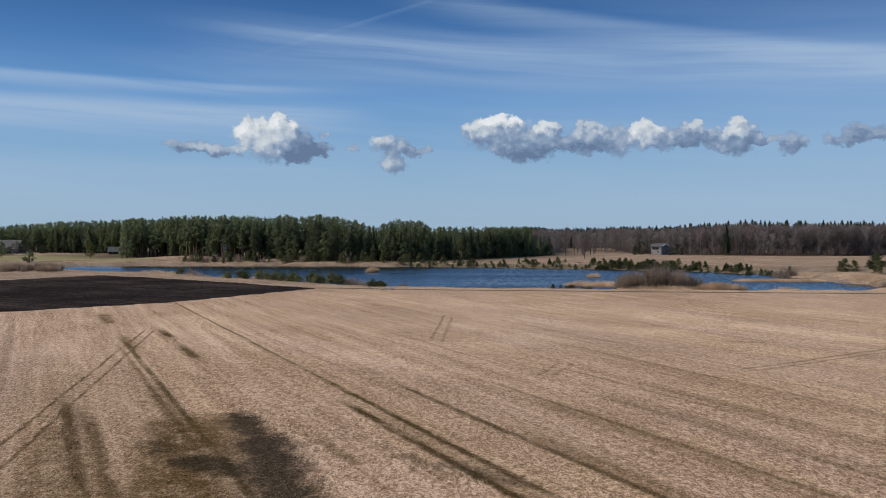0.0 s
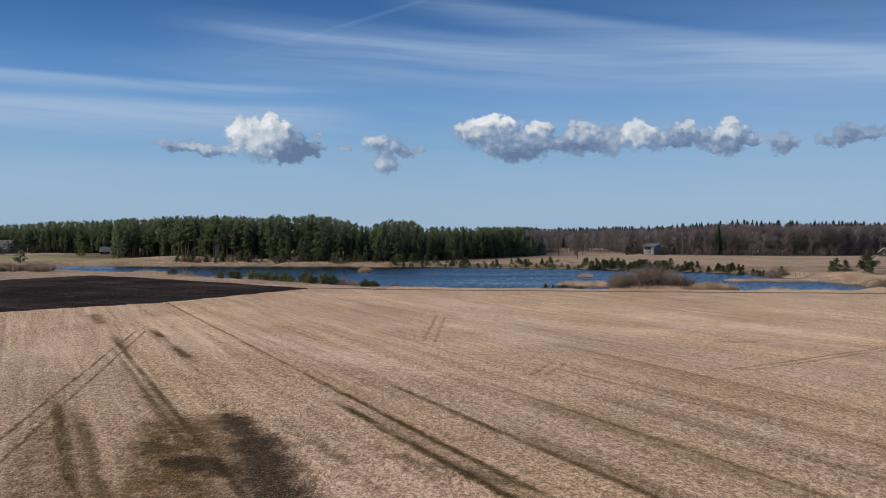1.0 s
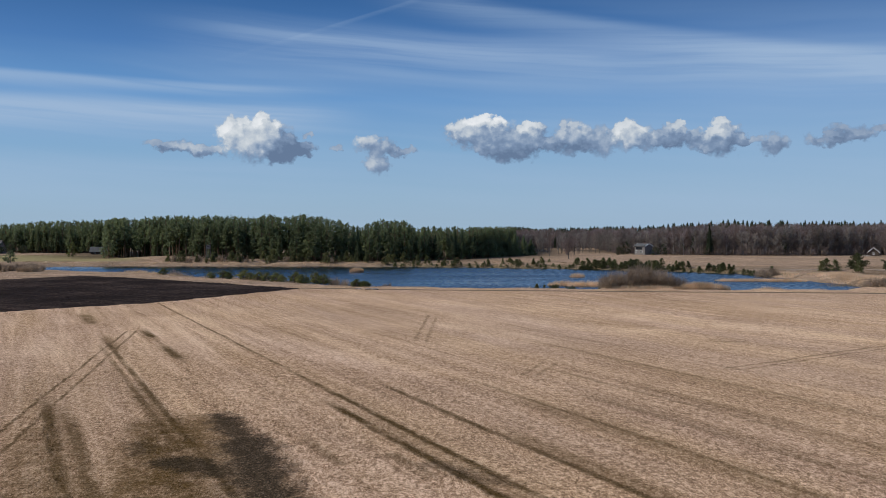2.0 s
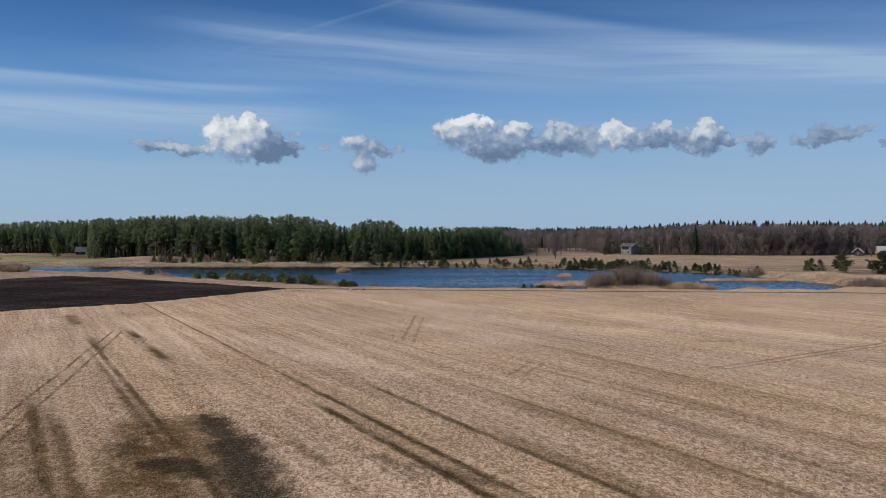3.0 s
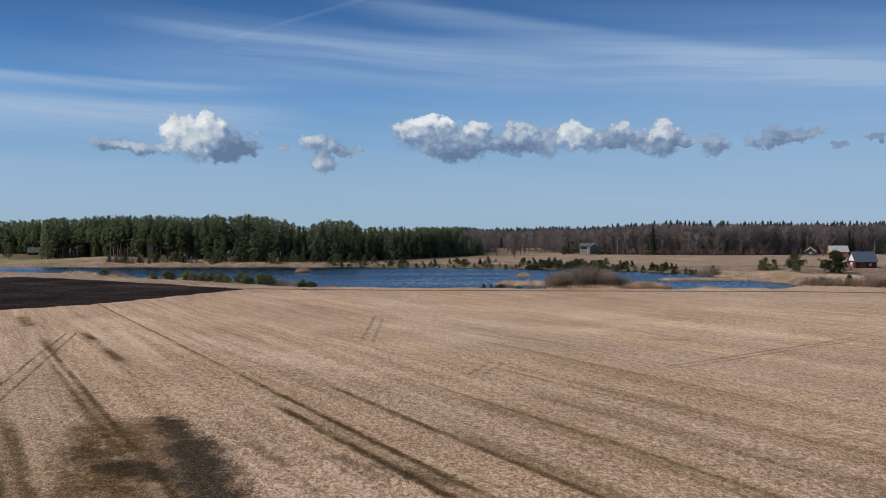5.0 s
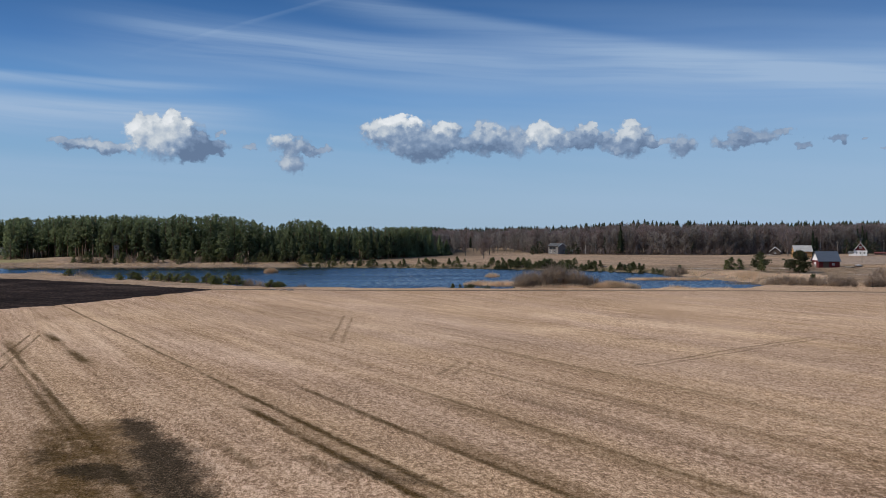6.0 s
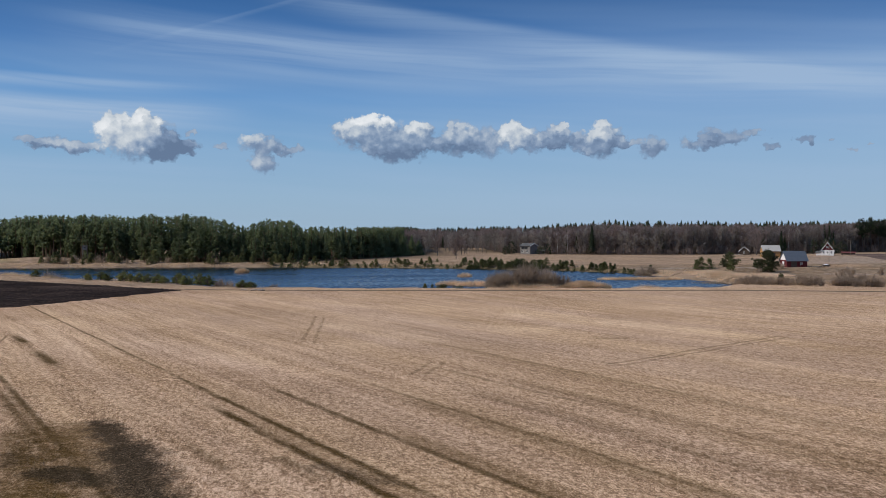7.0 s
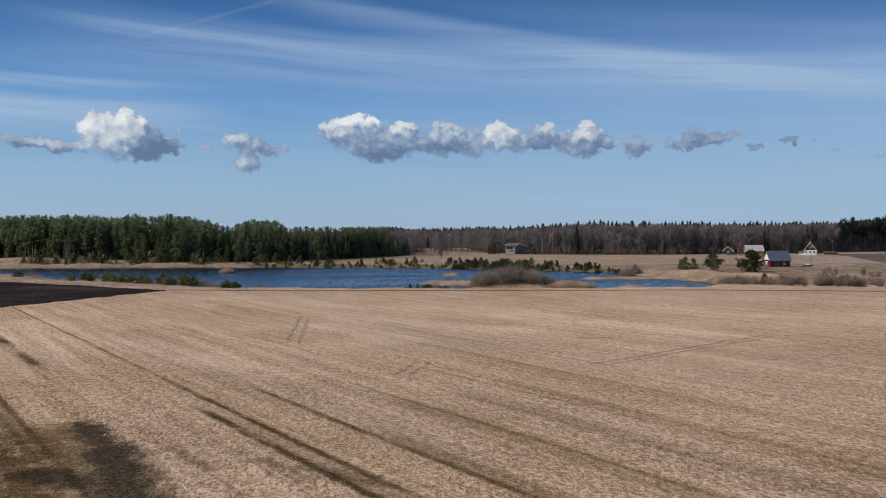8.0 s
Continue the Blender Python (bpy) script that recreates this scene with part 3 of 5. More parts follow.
# ---------------------------------------------------------------- geometry helpers
class Geo:
    """Gathers points and faces of one mesh."""

    def __init__(self):
        self.points, self.faces, self.count = [], [], 0

    def add(self, points, faces, slot=0):
        points = np.asarray(points, float).reshape(-1, 3)
        self.points.append(points)
        faces = np.asarray(faces, int)
        self.faces.append((faces + self.count, slot))
        self.count += len(points)
        return self

    def merge(self, other, m=None, slot=None):
        for_points = np.concatenate(other.points)
        if m is not None:
            a = np.array(m)
            for_points = for_points @ a[:3, :3].T + a[:3, 3]
        base = self.count
        self.points.append(for_points)
        self.faces += [(f + base, s if slot is None else slot) for f, s in other.faces]
        self.count += len(for_points)
        return self

    def box(self, x0, y0, z0, x1, y1, z1):
        p = [(x, y, z) for z in (z0, z1) for y in (y0, y1) for x in (x0, x1)]
        return self.add(p, [(0, 2, 3, 1), (4, 5, 7, 6), (0, 1, 5, 4), (2, 6, 7, 3), (0, 4, 6, 2), (1, 3, 7, 5)])

    def tube(self, path, radii, sides=5, closed=True):
        path = np.asarray(path, float)
        n = len(path)
        rings = []
        for i in range(n):
            d = path[min(i + 1, n - 1)] - path[max(i - 1, 0)]
            d = d / (np.linalg.norm(d) + 1e-9)
            side = np.cross(d, (0.31, 0.87, 0.12) if abs(d[2]) > 0.8 else (0, 0, 1))
            side /= np.linalg.norm(side) + 1e-9
            up = np.cross(d, side)
            a = np.arange(sides) * 2 * math.pi / sides
            rings.append(path[i] + radii[i] * (np.cos(a)[:, None] * side + np.sin(a)[:, None] * up))
        i, j = np.meshgrid(np.arange(n - 1), np.arange(sides), indexing="ij")
        q = np.stack([i * sides + j, i * sides + (j + 1) % sides, (i + 1) * sides + (j + 1) % sides, (i + 1) * sides + j], -1).reshape(-1, 4)
        self.add(np.concatenate(rings), q)
        if closed:
            top = [self.count - sides + j for j in range(sides)]
            self.faces.append((np.array([[top[0], top[j], top[j + 1]] for j in range(1, sides - 1)]), 0))
        return self

    def mesh(self, name, *materials, smooth=False):
        me = bpy.data.meshes.new(name)
        pts = np.concatenate(self.points)
        me.vertices.add(len(pts))
        me.vertices.foreach_set("co", pts.astype(np.float32).ravel())
        loops = np.concatenate([f.ravel() for f, s in self.faces]).astype(np.int32)
        sizes = np.concatenate([np.full(len(f), f.shape[1]) for f, s in self.faces]).astype(np.int32)
        slots = np.concatenate([np.full(len(f), s) for f, s in self.faces]).astype(np.int32)
        me.loops.add(len(loops))
        me.loops.foreach_set("vertex_index", loops)
        me.polygons.add(len(sizes))
        me.polygons.foreach_set("loop_start", np.concatenate([[0], np.cumsum(sizes)[:-1]]).astype(np.int32))
        me.polygons.foreach_set("material_index", slots)
        me.polygons.foreach_set("use_smooth", np.full(len(sizes), smooth))
        for m in materials:
            me.materials.append(m)
        me.update(calc_edges=True)
        me.validate()
        return me


def part(name, geo, mat, parent, label="", smooth=False):
    """One mesh object under a thing or under a part."""
    ob = new(name, geo.mesh(name, mat, smooth=smooth))
    ob.parent = parent
    return tagged(ob, label)


def thing(name, label, category, group="", m=None):
    """An empty at the base of a thing, for its parts."""
    ob = tagged(new(name), label, category, group)
    if m is not None:
        ob.matrix_basis = m
    return ob


def stuff(name, geo, label, category, *mats):
    return tagged(new(name, geo.mesh(name, *mats)), label, category, "", "stuff")


def structure(name, geo, label, category, mat, smooth=False):
    return tagged(new(name, geo.mesh(name, mat, smooth=smooth)), label, category, "", "structure")


# ---------------------------------------------------------------- the land
LAKE = np.array([(-175, 350), (-150, 340), (-131, 326), (-92, 305), (-60, 272), (-35, 249), (-12, 231), (30, 223), (62, 219), (95, 219), (110, 229),
                 (117, 243), (119, 257), (115, 268), (111, 278), (113, 297), (107, 316), (91.6, 335), (72, 348.6), (58, 356), (37, 366.3), (0, 377.3), (-39, 386), (-68, 389),
                 (-116, 390), (-151, 389), (-160, 378)], float)


def inside_distance(px, py, poly):
    """Signed distance to a closed outline, positive inside."""
    best, inside = np.full(px.shape, 1e9), np.zeros(px.shape, bool)
    for (ax, ay), (bx, by) in zip(poly, np.roll(poly, -1, 0)):
        t = np.clip(((px - ax) * (bx - ax) + (py - ay) * (by - ay)) / ((bx - ax) ** 2 + (by - ay) ** 2), 0, 1)
        best = np.minimum(best, np.hypot(px - ax - t * (bx - ax), py - ay - t * (by - ay)))
        hit = ((ay > py) != (by > py)) & (px < (bx - ax) * (py - ay) / (by - ay + 1e-12) + ax)
        inside ^= hit
    return np.where(inside, best, -best)


def ground_height(px, py):
    px, py = np.asarray(px, float), np.asarray(py, float)
    d = inside_distance(px, py, LAKE) + 1.6 * np.sin(px * 0.23 + py * 0.11) + 1.1 * np.sin(px * 0.51 - py * 0.37)
    t = np.clip((d + 6.0) / 10.0, 0, 1)
    z = -2.5 * t * t * (3 - 2 * t)
    for mx, my, rx, ry, up in ((-118, 424, 24, 9, 1.8), (-72, 401, 9, 5, 1.3), (-200, 470, 30, 10, 0.8), (66, 410, 30, 14, 0.6), (150, 345, 40, 18, 0.8), (215, 320, 30, 12, 1.2), (138, 300, 9, 6, 0.9), (163, 290, 14, 7, 1.1), (200, 280, 18, 8, 1.2), (187, 299, 10, 5, 0.7), (222, 300, 14, 6, 1.0)):
        z = z + up * np.exp(-((px - mx) / rx) ** 2 - ((py - my) / ry) ** 2) * (1 - t)
    near = np.clip((200 - py) / 60, 0, 1)
    return z + near * (0.05 * np.sin(px * 0.21 + 1) * np.sin(py * 0.17) + 0.03 * np.sin((px * 0.9135 + py * 0.4067) * 0.9))


def spread(lo, hi, fine, far, factor=1.35):
    inner = list(np.arange(lo, hi + fine * 0.5, fine))
    step, a = fine, inner[-1]
    up, down = [], []
    while a < far:
        step *= factor
        a = min(a + step, far)
        up.append(a)
    step, a = fine, inner[0]
    while a > -far:
        step *= factor
        a = max(a - step, -far)
        down.append(a)
    return np.array(down[::-1] + inner + up)


def sheet(xs, ys, height):
    gx, gy = np.meshgrid(xs, ys)
    gz = height(gx, gy)
    w, h = len(xs), len(ys)
    i, j = np.meshgrid(np.arange(h - 1), np.arange(w - 1), indexing="ij")
    a = i * w + j
    return Geo().add(np.stack([gx, gy, gz], -1).reshape(-1, 3), np.stack([a, a + 1, a + w + 1, a + w], -1).reshape(-1, 4))


def smoothstep(v, lo, hi):
    t = np.clip((v - lo) / (hi - lo), 0, 1)
    return t * t * (3 - 2 * t)


def along_strokes(px, py, strokes):
    """How much a place lies on broad strokes (from, to, half width), with wavering edges."""
    total = np.zeros(px.shape)
    px, py = px + 3 * np.sin(py * 0.13 + px * 0.05), py + 3 * np.sin(px * 0.11)
    for (ax, ay), (bx, by), half in strokes:
        t = np.clip(((px - ax) * (bx - ax) + (py - ay) * (by - ay)) / ((bx - ax) ** 2 + (by - ay) ** 2), 0, 1)
        total = np.maximum(total, smoothstep(-np.hypot(px - ax - t * (bx - ax), py - ay - t * (by - ay)), -1.3 * half, -0.3 * half))
    return total


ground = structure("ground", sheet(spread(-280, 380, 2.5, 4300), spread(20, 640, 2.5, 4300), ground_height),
                   "pale dormant pasture with wheel tracks and dark blotches", "field", PASTURE, True)
gx, gy = np.array([v.co[:2] for v in ground.data.vertices]).T
clearing = (gx > 62) & (gx < 130) & (gy < 705)
COVER = {"wood_floor": np.maximum(along_strokes(gx, gy, [(a, b, 46) for a, b in WOOD_FLOOR]), np.where(clearing, 0, smoothstep(gy, 560, 600))),
         "lawn": smoothstep(-gx, 120, 145) * smoothstep(gy, 396, 408) * smoothstep(-gy, -520, -470),
         # streaks and the whole far field are lightened in colour for sunlit blades
         "rough_bank": 0.8 * along_strokes(gx, gy, ROUGH_BANK), "paled": 0.09 * along_strokes(gx, gy, BLEACHED_SUNLIT) + 0.035 * smoothstep(gy, 85, 115) * smoothstep(-gy, -215, -170), "worn": 0.75 * along_strokes(gx, gy, WORN)}
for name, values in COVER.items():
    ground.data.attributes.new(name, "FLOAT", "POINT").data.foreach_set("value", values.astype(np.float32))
structure("water", sheet(np.arange(-200, 161, 20.0), np.arange(205, 406, 20.0), lambda a, b: a * 0 + WATER_LEVEL),
          "dark blue wind-rippled lake between dry reeds", "lake", WATER)


def soil_patch(name, outline, label, step, lift, seed, mat):
    """Turned soil lying on the ground, with furrows, clods and a ragged edge."""
    outline = np.array(outline, float)
    lo, hi = outline.min(0) - 2, outline.max(0) + 2
    xs, ys = np.arange(lo[0], hi[0], step), np.arange(lo[1], hi[1], step)
    gx, gy = np.meshgrid(xs, ys)
    rnd = np.random.RandomState(seed)
    d = inside_distance(gx, gy, outline) + 0.5 * np.sin(gx * 0.7 + gy * 0.4) + rnd.uniform(-0.4, 0.4, gx.shape)
    lift_here = np.clip(d / 1.2, -1, 1) * lift + rnd.uniform(-0.05, 0.07, gx.shape) + 0.05 * np.sin((gx + gy * 1.6) * 2.2)
    gz = ground_height(gx, gy) + np.where(d > 0, np.maximum(lift_here, 0.02), -0.12)
    w, h = len(xs), len(ys)
    keep = (d[:-1, :-1] > -0.6) | (d[1:, 1:] > -0.6)
    i, j = np.nonzero(keep)
    a = i * w + j
    geo = Geo().add(np.stack([gx, gy, gz], -1).reshape(-1, 3), np.stack([a, a + 1, a + w + 1, a + w], -1))
    return structure(name, geo, label, "ploughed field", mat)


PLOUGHED = np.array([(-200, 120), (-160, 186), (-120.6, 251), (-104, 279), (-80, 262), (-52, 238), (-30, 217.5), (-52, 176), (-74.5, 155.5), (-110, 119), (-190, 60)], float)
soil_patch("ploughed_field", PLOUGHED,
           "freshly ploughed dark peaty soil with a curved edge", 0.7, 0.12, 3, SOIL)
FAR_SOIL = [(286, 463), (300, 478), (345, 484), (440, 500), (470, 340), (300, 335), (237, 342), (257, 388), (280, 438)]
soil_patch("ploughed_field_far", FAR_SOIL,
           "dark ploughed soil beside the farmhouse", 1.5, 0.15, 4, DRY_SOIL)


# ---------------------------------------------------------------- trees: shapes that are built once
def leaf_cloud(centres, sizes, rnd, per, flat=0.6):
    """Small tufts of needles or leaves round the given centres."""
    n = len(centres) * per
    c = np.repeat(np.asarray(centres, float), per, 0) + rnd.normal(0, 1, (n, 3)) * np.repeat(sizes, per)[:, None] * (0.5, 0.5, 0.5 * flat)
    s = np.repeat(sizes, per) * rnd.uniform(0.55, 1.1, n)
    a = rnd.normal(0, 1, (n, 3)) * (1, 1, flat)
    a /= np.linalg.norm(a, axis=1)[:, None]
    b = np.cross(a, rnd.normal(0, 1, (n, 3)))
    b /= np.linalg.norm(b, axis=1)[:, None] + 1e-9
    pts = np.stack([c - a * s[:, None] * 0.55 - b * s[:, None] * 0.25, c + a * s[:, None] * 0.55 - b * s[:, None] * 0.2, c + b * s[:, None] * 0.6], 1)
    return pts.reshape(-1, 3), np.arange(n * 3).reshape(-1, 3)


def puff_cloud(centres, sizes, rnd, per, flat=0.65):
    """Rounded tufts of needles: tilted sprays over the upper side of each clump, so that its top takes the light."""
    n = len(centres) * per
    d = rnd.normal(0, 1, (n, 3))
    d[:, 2] = np.abs(d[:, 2]) * np.where(rnd.rand(n) < 0.78, 1, -0.6)
    d /= np.linalg.norm(d, axis=1)[:, None]
    s = np.repeat(sizes, per)
    c = np.repeat(np.asarray(centres, float), per, 0) + d * (s * rnd.uniform(0.6, 1.05, n))[:, None] * (1, 1, flat)
    face = d + rnd.normal(0, 0.45, (n, 3))
    a = np.cross(face, rnd.normal(0, 1, (n, 3)))
    a /= np.linalg.norm(a, axis=1)[:, None] + 1e-9
    b = np.cross(face, a)
    b /= np.linalg.norm(b, axis=1)[:, None] + 1e-9
    r = (s * rnd.uniform(0.45, 0.95, n))[:, None]
    pts = np.stack([c - a * r * 0.75 - b * r * 0.45, c + a * r * 0.75 - b * r * 0.4, c + b * r * 0.85], 1)
    return pts.reshape(-1, 3), np.arange(n * 3).reshape(-1, 3)


def bent_trunk(height, radius, rnd, lean=0.3, sides=6, steps=5):
    t = np.linspace(0, 1, steps)
    off = np.cumsum(rnd.normal(0, lean, (steps, 2)) * t[:, None], 0) * 0.5
    path = np.column_stack([off, t * height])
    path[0, 2] = -0.25
    return path, Geo().tube(path, radius * (1 - 0.85 * t) + 0.02, sides)


def along_path(path, z):
    return np.array([np.interp(z, path[:, 2], path[:, 0]), np.interp(z, path[:, 2], path[:, 1]), z])


def pine_shape(seed, height=18.0, base=0.42, wide=2.9, limbs=46, clumps=5, per=9, radius=0.24, dome=2.2):
    """A pine: limbs in loose whorls that carry rounded tufts, widest low in the crown, with a domed top."""
    rnd = np.random.RandomState(seed)
    path, trunk = bent_trunk(height * 0.97, radius, rnd)
    centres, sizes = [], []
    grow = min(1.0, 0.3 + height / 22)
    lopsided = rnd.uniform(0, 6.283)
    for i in range(limbs):
        f = (i + rnd.uniform(0, 1)) / limbs
        z = height * (base + (0.97 - base) * f)
        reach = wide * ((1 - f ** dome) ** 0.85 * (0.62 + 0.38 * min(1, f / 0.25)) + 0.03) * rnd.uniform(0.6, 1.15)
        a = rnd.uniform(0, 6.283)
        reach *= 1 + 0.18 * math.cos(a - lopsided)
        start = along_path(path, z)
        end = start + (math.cos(a) * reach, math.sin(a) * reach, reach * rnd.uniform(-0.05, 0.4))
        trunk.tube([start, end], [0.055, 0.015], 3, False)
        for c in range(clumps):
            u = 0.98 if c == 0 else rnd.uniform(0.4, 0.95)
            centres.append(start + (end - start) * u + rnd.normal(0, 0.42, 3) * grow)
            sizes.append(rnd.uniform(0.36, 0.72) * grow * (1 - 0.45 * f * f))
    crown = Geo().add(*puff_cloud(centres, np.array(sizes), rnd, per, 0.9))
    return trunk, crown


def spruce_shape(seed, height=18.0, wide=2.6, rings=22, per=4, low=0.08, taper=0.85):
    rnd = np.random.RandomState(seed)
    path, trunk = bent_trunk(height * 0.99, 0.22, rnd, 0.1)
    centres, sizes = [], []
    for i in range(rings):
        f = (i + rnd.uniform(0.2, 0.8)) / rings
        z = height * (low + (0.99 - low) * f)
        reach = wide * ((0.99 - low) * (1 - f) / 0.9) ** taper * (0.85 + 0.25 * (i % 2)) + 0.08
        for j in range(max(4, int(3.2 * reach + 3))):
            a, r = rnd.uniform(0, 6.283), reach * rnd.uniform(0.6, 1.12)
            for u in (0.4, 0.95):
                centres.append(along_path(path, z) + (math.cos(a) * r * u, math.sin(a) * r * u, -0.35 * r * u + rnd.normal(0, 0.12)))
                sizes.append((0.1 + 0.75 * math.sqrt(reach / wide)) * rnd.uniform(0.8, 1.2))
    crown = Geo().add(*leaf_cloud(centres, np.array(sizes), rnd, max(1, per - 2), 0.6))
    u = np.linspace(0, 1, 9)
    core = np.array([along_path(path, height * (low + (0.985 - low) * v)) for v in u])
    crown.tube(core, 0.62 * wide * ((0.99 - low) * (1 - u) / 0.9) ** taper * rnd.uniform(0.8, 1.2, 9) + 0.05, 7)
    return trunk, crown


def young_pine_shape(seed, height=2.6, wide=1.1, per=8, clumps=56, leaf=1.0, taper=0.75):
    rnd = np.random.RandomState(seed)
    path, trunk = bent_trunk(height * 0.92, 0.06, rnd, 0.05, 5)
    centres, sizes = [], []
    for i in range(clumps):
        f = rnd.uniform(0.02, 1.0) ** 1.25
        r = wide * (1 - f) ** taper * rnd.uniform(0.4, 1.05)
        a = rnd.uniform(0, 6.283)
        centres.append((math.cos(a) * r, math.sin(a) * r, height * (0.06 + 0.92 * f)))
        sizes.append(rnd.uniform(0.22, 0.4) * leaf)
    return trunk, Geo().add(*leaf_cloud(centres, np.array(sizes), rnd, per, 1.0))


def strands(starts, ways, lengths, widths, rnd):
    """Thin tapering shoots as slim three-cornered blades, two crossed for each."""
    n = len(starts)
    side = np.cross(ways, rnd.normal(0, 1, (n, 3)))
    side /= np.linalg.norm(side, axis=1)[:, None] + 1e-9
    w = np.asarray(widths)[:, None] * 0.5
    tip = starts + ways * np.asarray(lengths)[:, None]
    pts = np.stack([starts - side * w, starts + side * w, tip], 1)
    return pts.reshape(-1, 3), np.arange(n * 3).reshape(-1, 3)


def bare_tree_shape(seed, height=17.0, wide=3.4, limbs=18, twigs=900, base=0.14, radius=0.22, coarse=1.0):
    rnd = np.random.RandomState(seed)
    path, trunk = bent_trunk(height * 0.9, radius, rnd, 0.35)
    limb_ends = []
    for i in range(limbs):
        f = (i + rnd.uniform(0, 1)) / limbs
        z = height * (base + (0.88 - base) * f)
        reach = wide * (0.45 + 0.55 * math.sin(math.pi * (0.2 + 0.7 * f))) * rnd.uniform(0.7, 1.15)
        a = rnd.uniform(0, 6.283)
        start = along_path(path, z)
        mid = start + (math.cos(a) * reach * 0.55, math.sin(a) * reach * 0.55, reach * 0.6)
        end = mid + (math.cos(a + 0.3) * reach * 0.45, math.sin(a + 0.3) * reach * 0.45, reach * rnd.uniform(0.5, 1.0))
        end[2] = min(end[2], height * 0.97)
        trunk.tube([start, mid, end], [0.075, 0.05, 0.02], 3, False)
        limb_ends.append((start, mid, end))
    limb_ends.append((path[-3], path[-2], path[-1] + (0, 0, height * 0.07)))
    starts, ways = [], []
    for i in range(twigs):
        s, m, e = limb_ends[rnd.randint(len(limb_ends))]
        u = rnd.uniform(0.1, 1)
        pt = s + (m - s) * u * 2 if u < 0.5 else m + (e - m) * (u * 2 - 1)
        axis = (e - s) / (np.linalg.norm(e - s) + 1e-6)
        w = axis * 0.5 + rnd.normal(0, 0.6, 3) + (0, 0, 0.3)
        starts.append(pt + rnd.normal(0, 0.35, 3))
        ways.append(w / np.linalg.norm(w))
    n = len(starts)
    crown = Geo().add(*strands(np.array(starts), np.array(ways), rnd.uniform(0.6, 1.9, n) * coarse ** 0.5, rnd.uniform(0.05, 0.12, n) * coarse, rnd))
    return trunk, crown


def shrub_shape(seed, height=3.0, wide=2.2, shoots=420, stems=9):
    """A bare many-stemmed shrub, rounded, with a haze of thin shoots."""
    rnd = np.random.RandomState(seed)
    trunk = Geo()
    tips = []
    for i in range(stems):
        a, r = rnd.uniform(0, 6.283), wide * rnd.uniform(0.1, 0.85)
        end = np.array((math.cos(a) * r, math.sin(a) * r, height * rnd.uniform(0.5, 0.8) * (1 - 0.45 * (r / wide) ** 2)))
        mid = end * (0.8, 0.8, 0.5) + rnd.normal(0, 0.08, 3)
        start = np.array((math.cos(a) * r * 0.6, math.sin(a) * r * 0.6, -0.2))
        trunk.tube([start, mid, end], [0.05, 0.035, 0.015], 4, False)
        tips.append((start, mid, end))
    starts, ways, long = [], [], []
    for i in range(shoots):
        s, m, e = tips[rnd.randint(stems)]
        u = rnd.uniform(0.0, 1)
        pt = s + (m - s) * u * 2 if u < 0.5 else m + (e - m) * (u * 2 - 1)
        w = np.array((pt[0], pt[1], 0)) * 0.6 / wide + rnd.normal(0, 0.5, 3) + (0, 0, 0.5)
        starts.append(pt + (0, 0, 0.1))
        ways.append(w / np.linalg.norm(w))
        long.append(rnd.uniform(0.3, 0.55) * height)
    n = len(starts)
    crown = Geo().add(*strands(np.array(starts), np.array(ways), np.array(long), rnd.uniform(0.03, 0.065, n) * (0.6 + height / 6), rnd))
    return trunk, crown


def plant(name, shape, bark, leaves, label, category, group, crown_name="crown"):
    """A tree of trunk and crown, parked at the origin; its copies are set out and the pattern is then removed."""
    root = thing(name, label, category, group)
    part("trunk", shape[0], bark, root, "", True)
    part(crown_name, shape[1], leaves, root)
    return root


def clear(roots):
    for r in roots:
        for o in (*r.children_recursive, r):
            bpy.data.objects.remove(o)


def set_out(pattern, x, y, scale=1.0, turn=0.0, slim=1.0):
    z = float(ground_height(x, y))
    ob = copy_thing(pattern, pose(x, y, z, 0, 0, turn))
    ob.scale = (scale * slim, scale * slim, scale)
    return ob


# ---------------------------------------------------------------- the woods
# the skyline of the woods: degrees to the right, degrees above eye level
SKYLINE = [(-60, 0.3), (-25.66, 0.19), (-22.74, 0.42), (-19.69, 0.53), (-15.87, 0.74), (-11.56, 0.76), (-8.16, 0.9), (-5.74, 0.63), (-4.69, 0.28), (-4.07, 0.12),
           (-3.3, 0.56), (-1.54, 0.6), (-0.84, 0.14), (2.32, 0.11), (9.6, 0.14), (11.97, 0.21), (14.3, 0.27), (17.86, 0.55), (20.68, 0.49), (31.34, 0.45), (34.5, 0.63), (70, 0.6)]
SKY_AZ, SKY_EL = np.array(SKYLINE).T
PINE_EDGE = np.array([(-420, 560), (-330, 540), (-262, 553), (-225, 545), (-185, 537), (-162, 500), (-152, 442), (-135, 447), (-118, 431), (-98, 416), (-83, 409), (-44, 398), (-20, 396), (0, 414), (20, 431), (33, 462), (47, 490)], float)
WOOD_EDGE = np.array([(46, 500), (60, 535), (63, 672), (122, 672), (110, 532), (128, 515), (141, 496), (154, 490), (190, 484.5), (208, 482.5), (228, 491), (252, 492), (276, 496), (300, 506), (325, 522), (365, 532), (430, 545), (560, 560)], float)


def top_height(x, y):
    return EYE + math.hypot(x, y) * math.tan(radians(float(np.interp(math.degrees(math.atan2(x, y)), SKY_AZ, SKY_EL))))


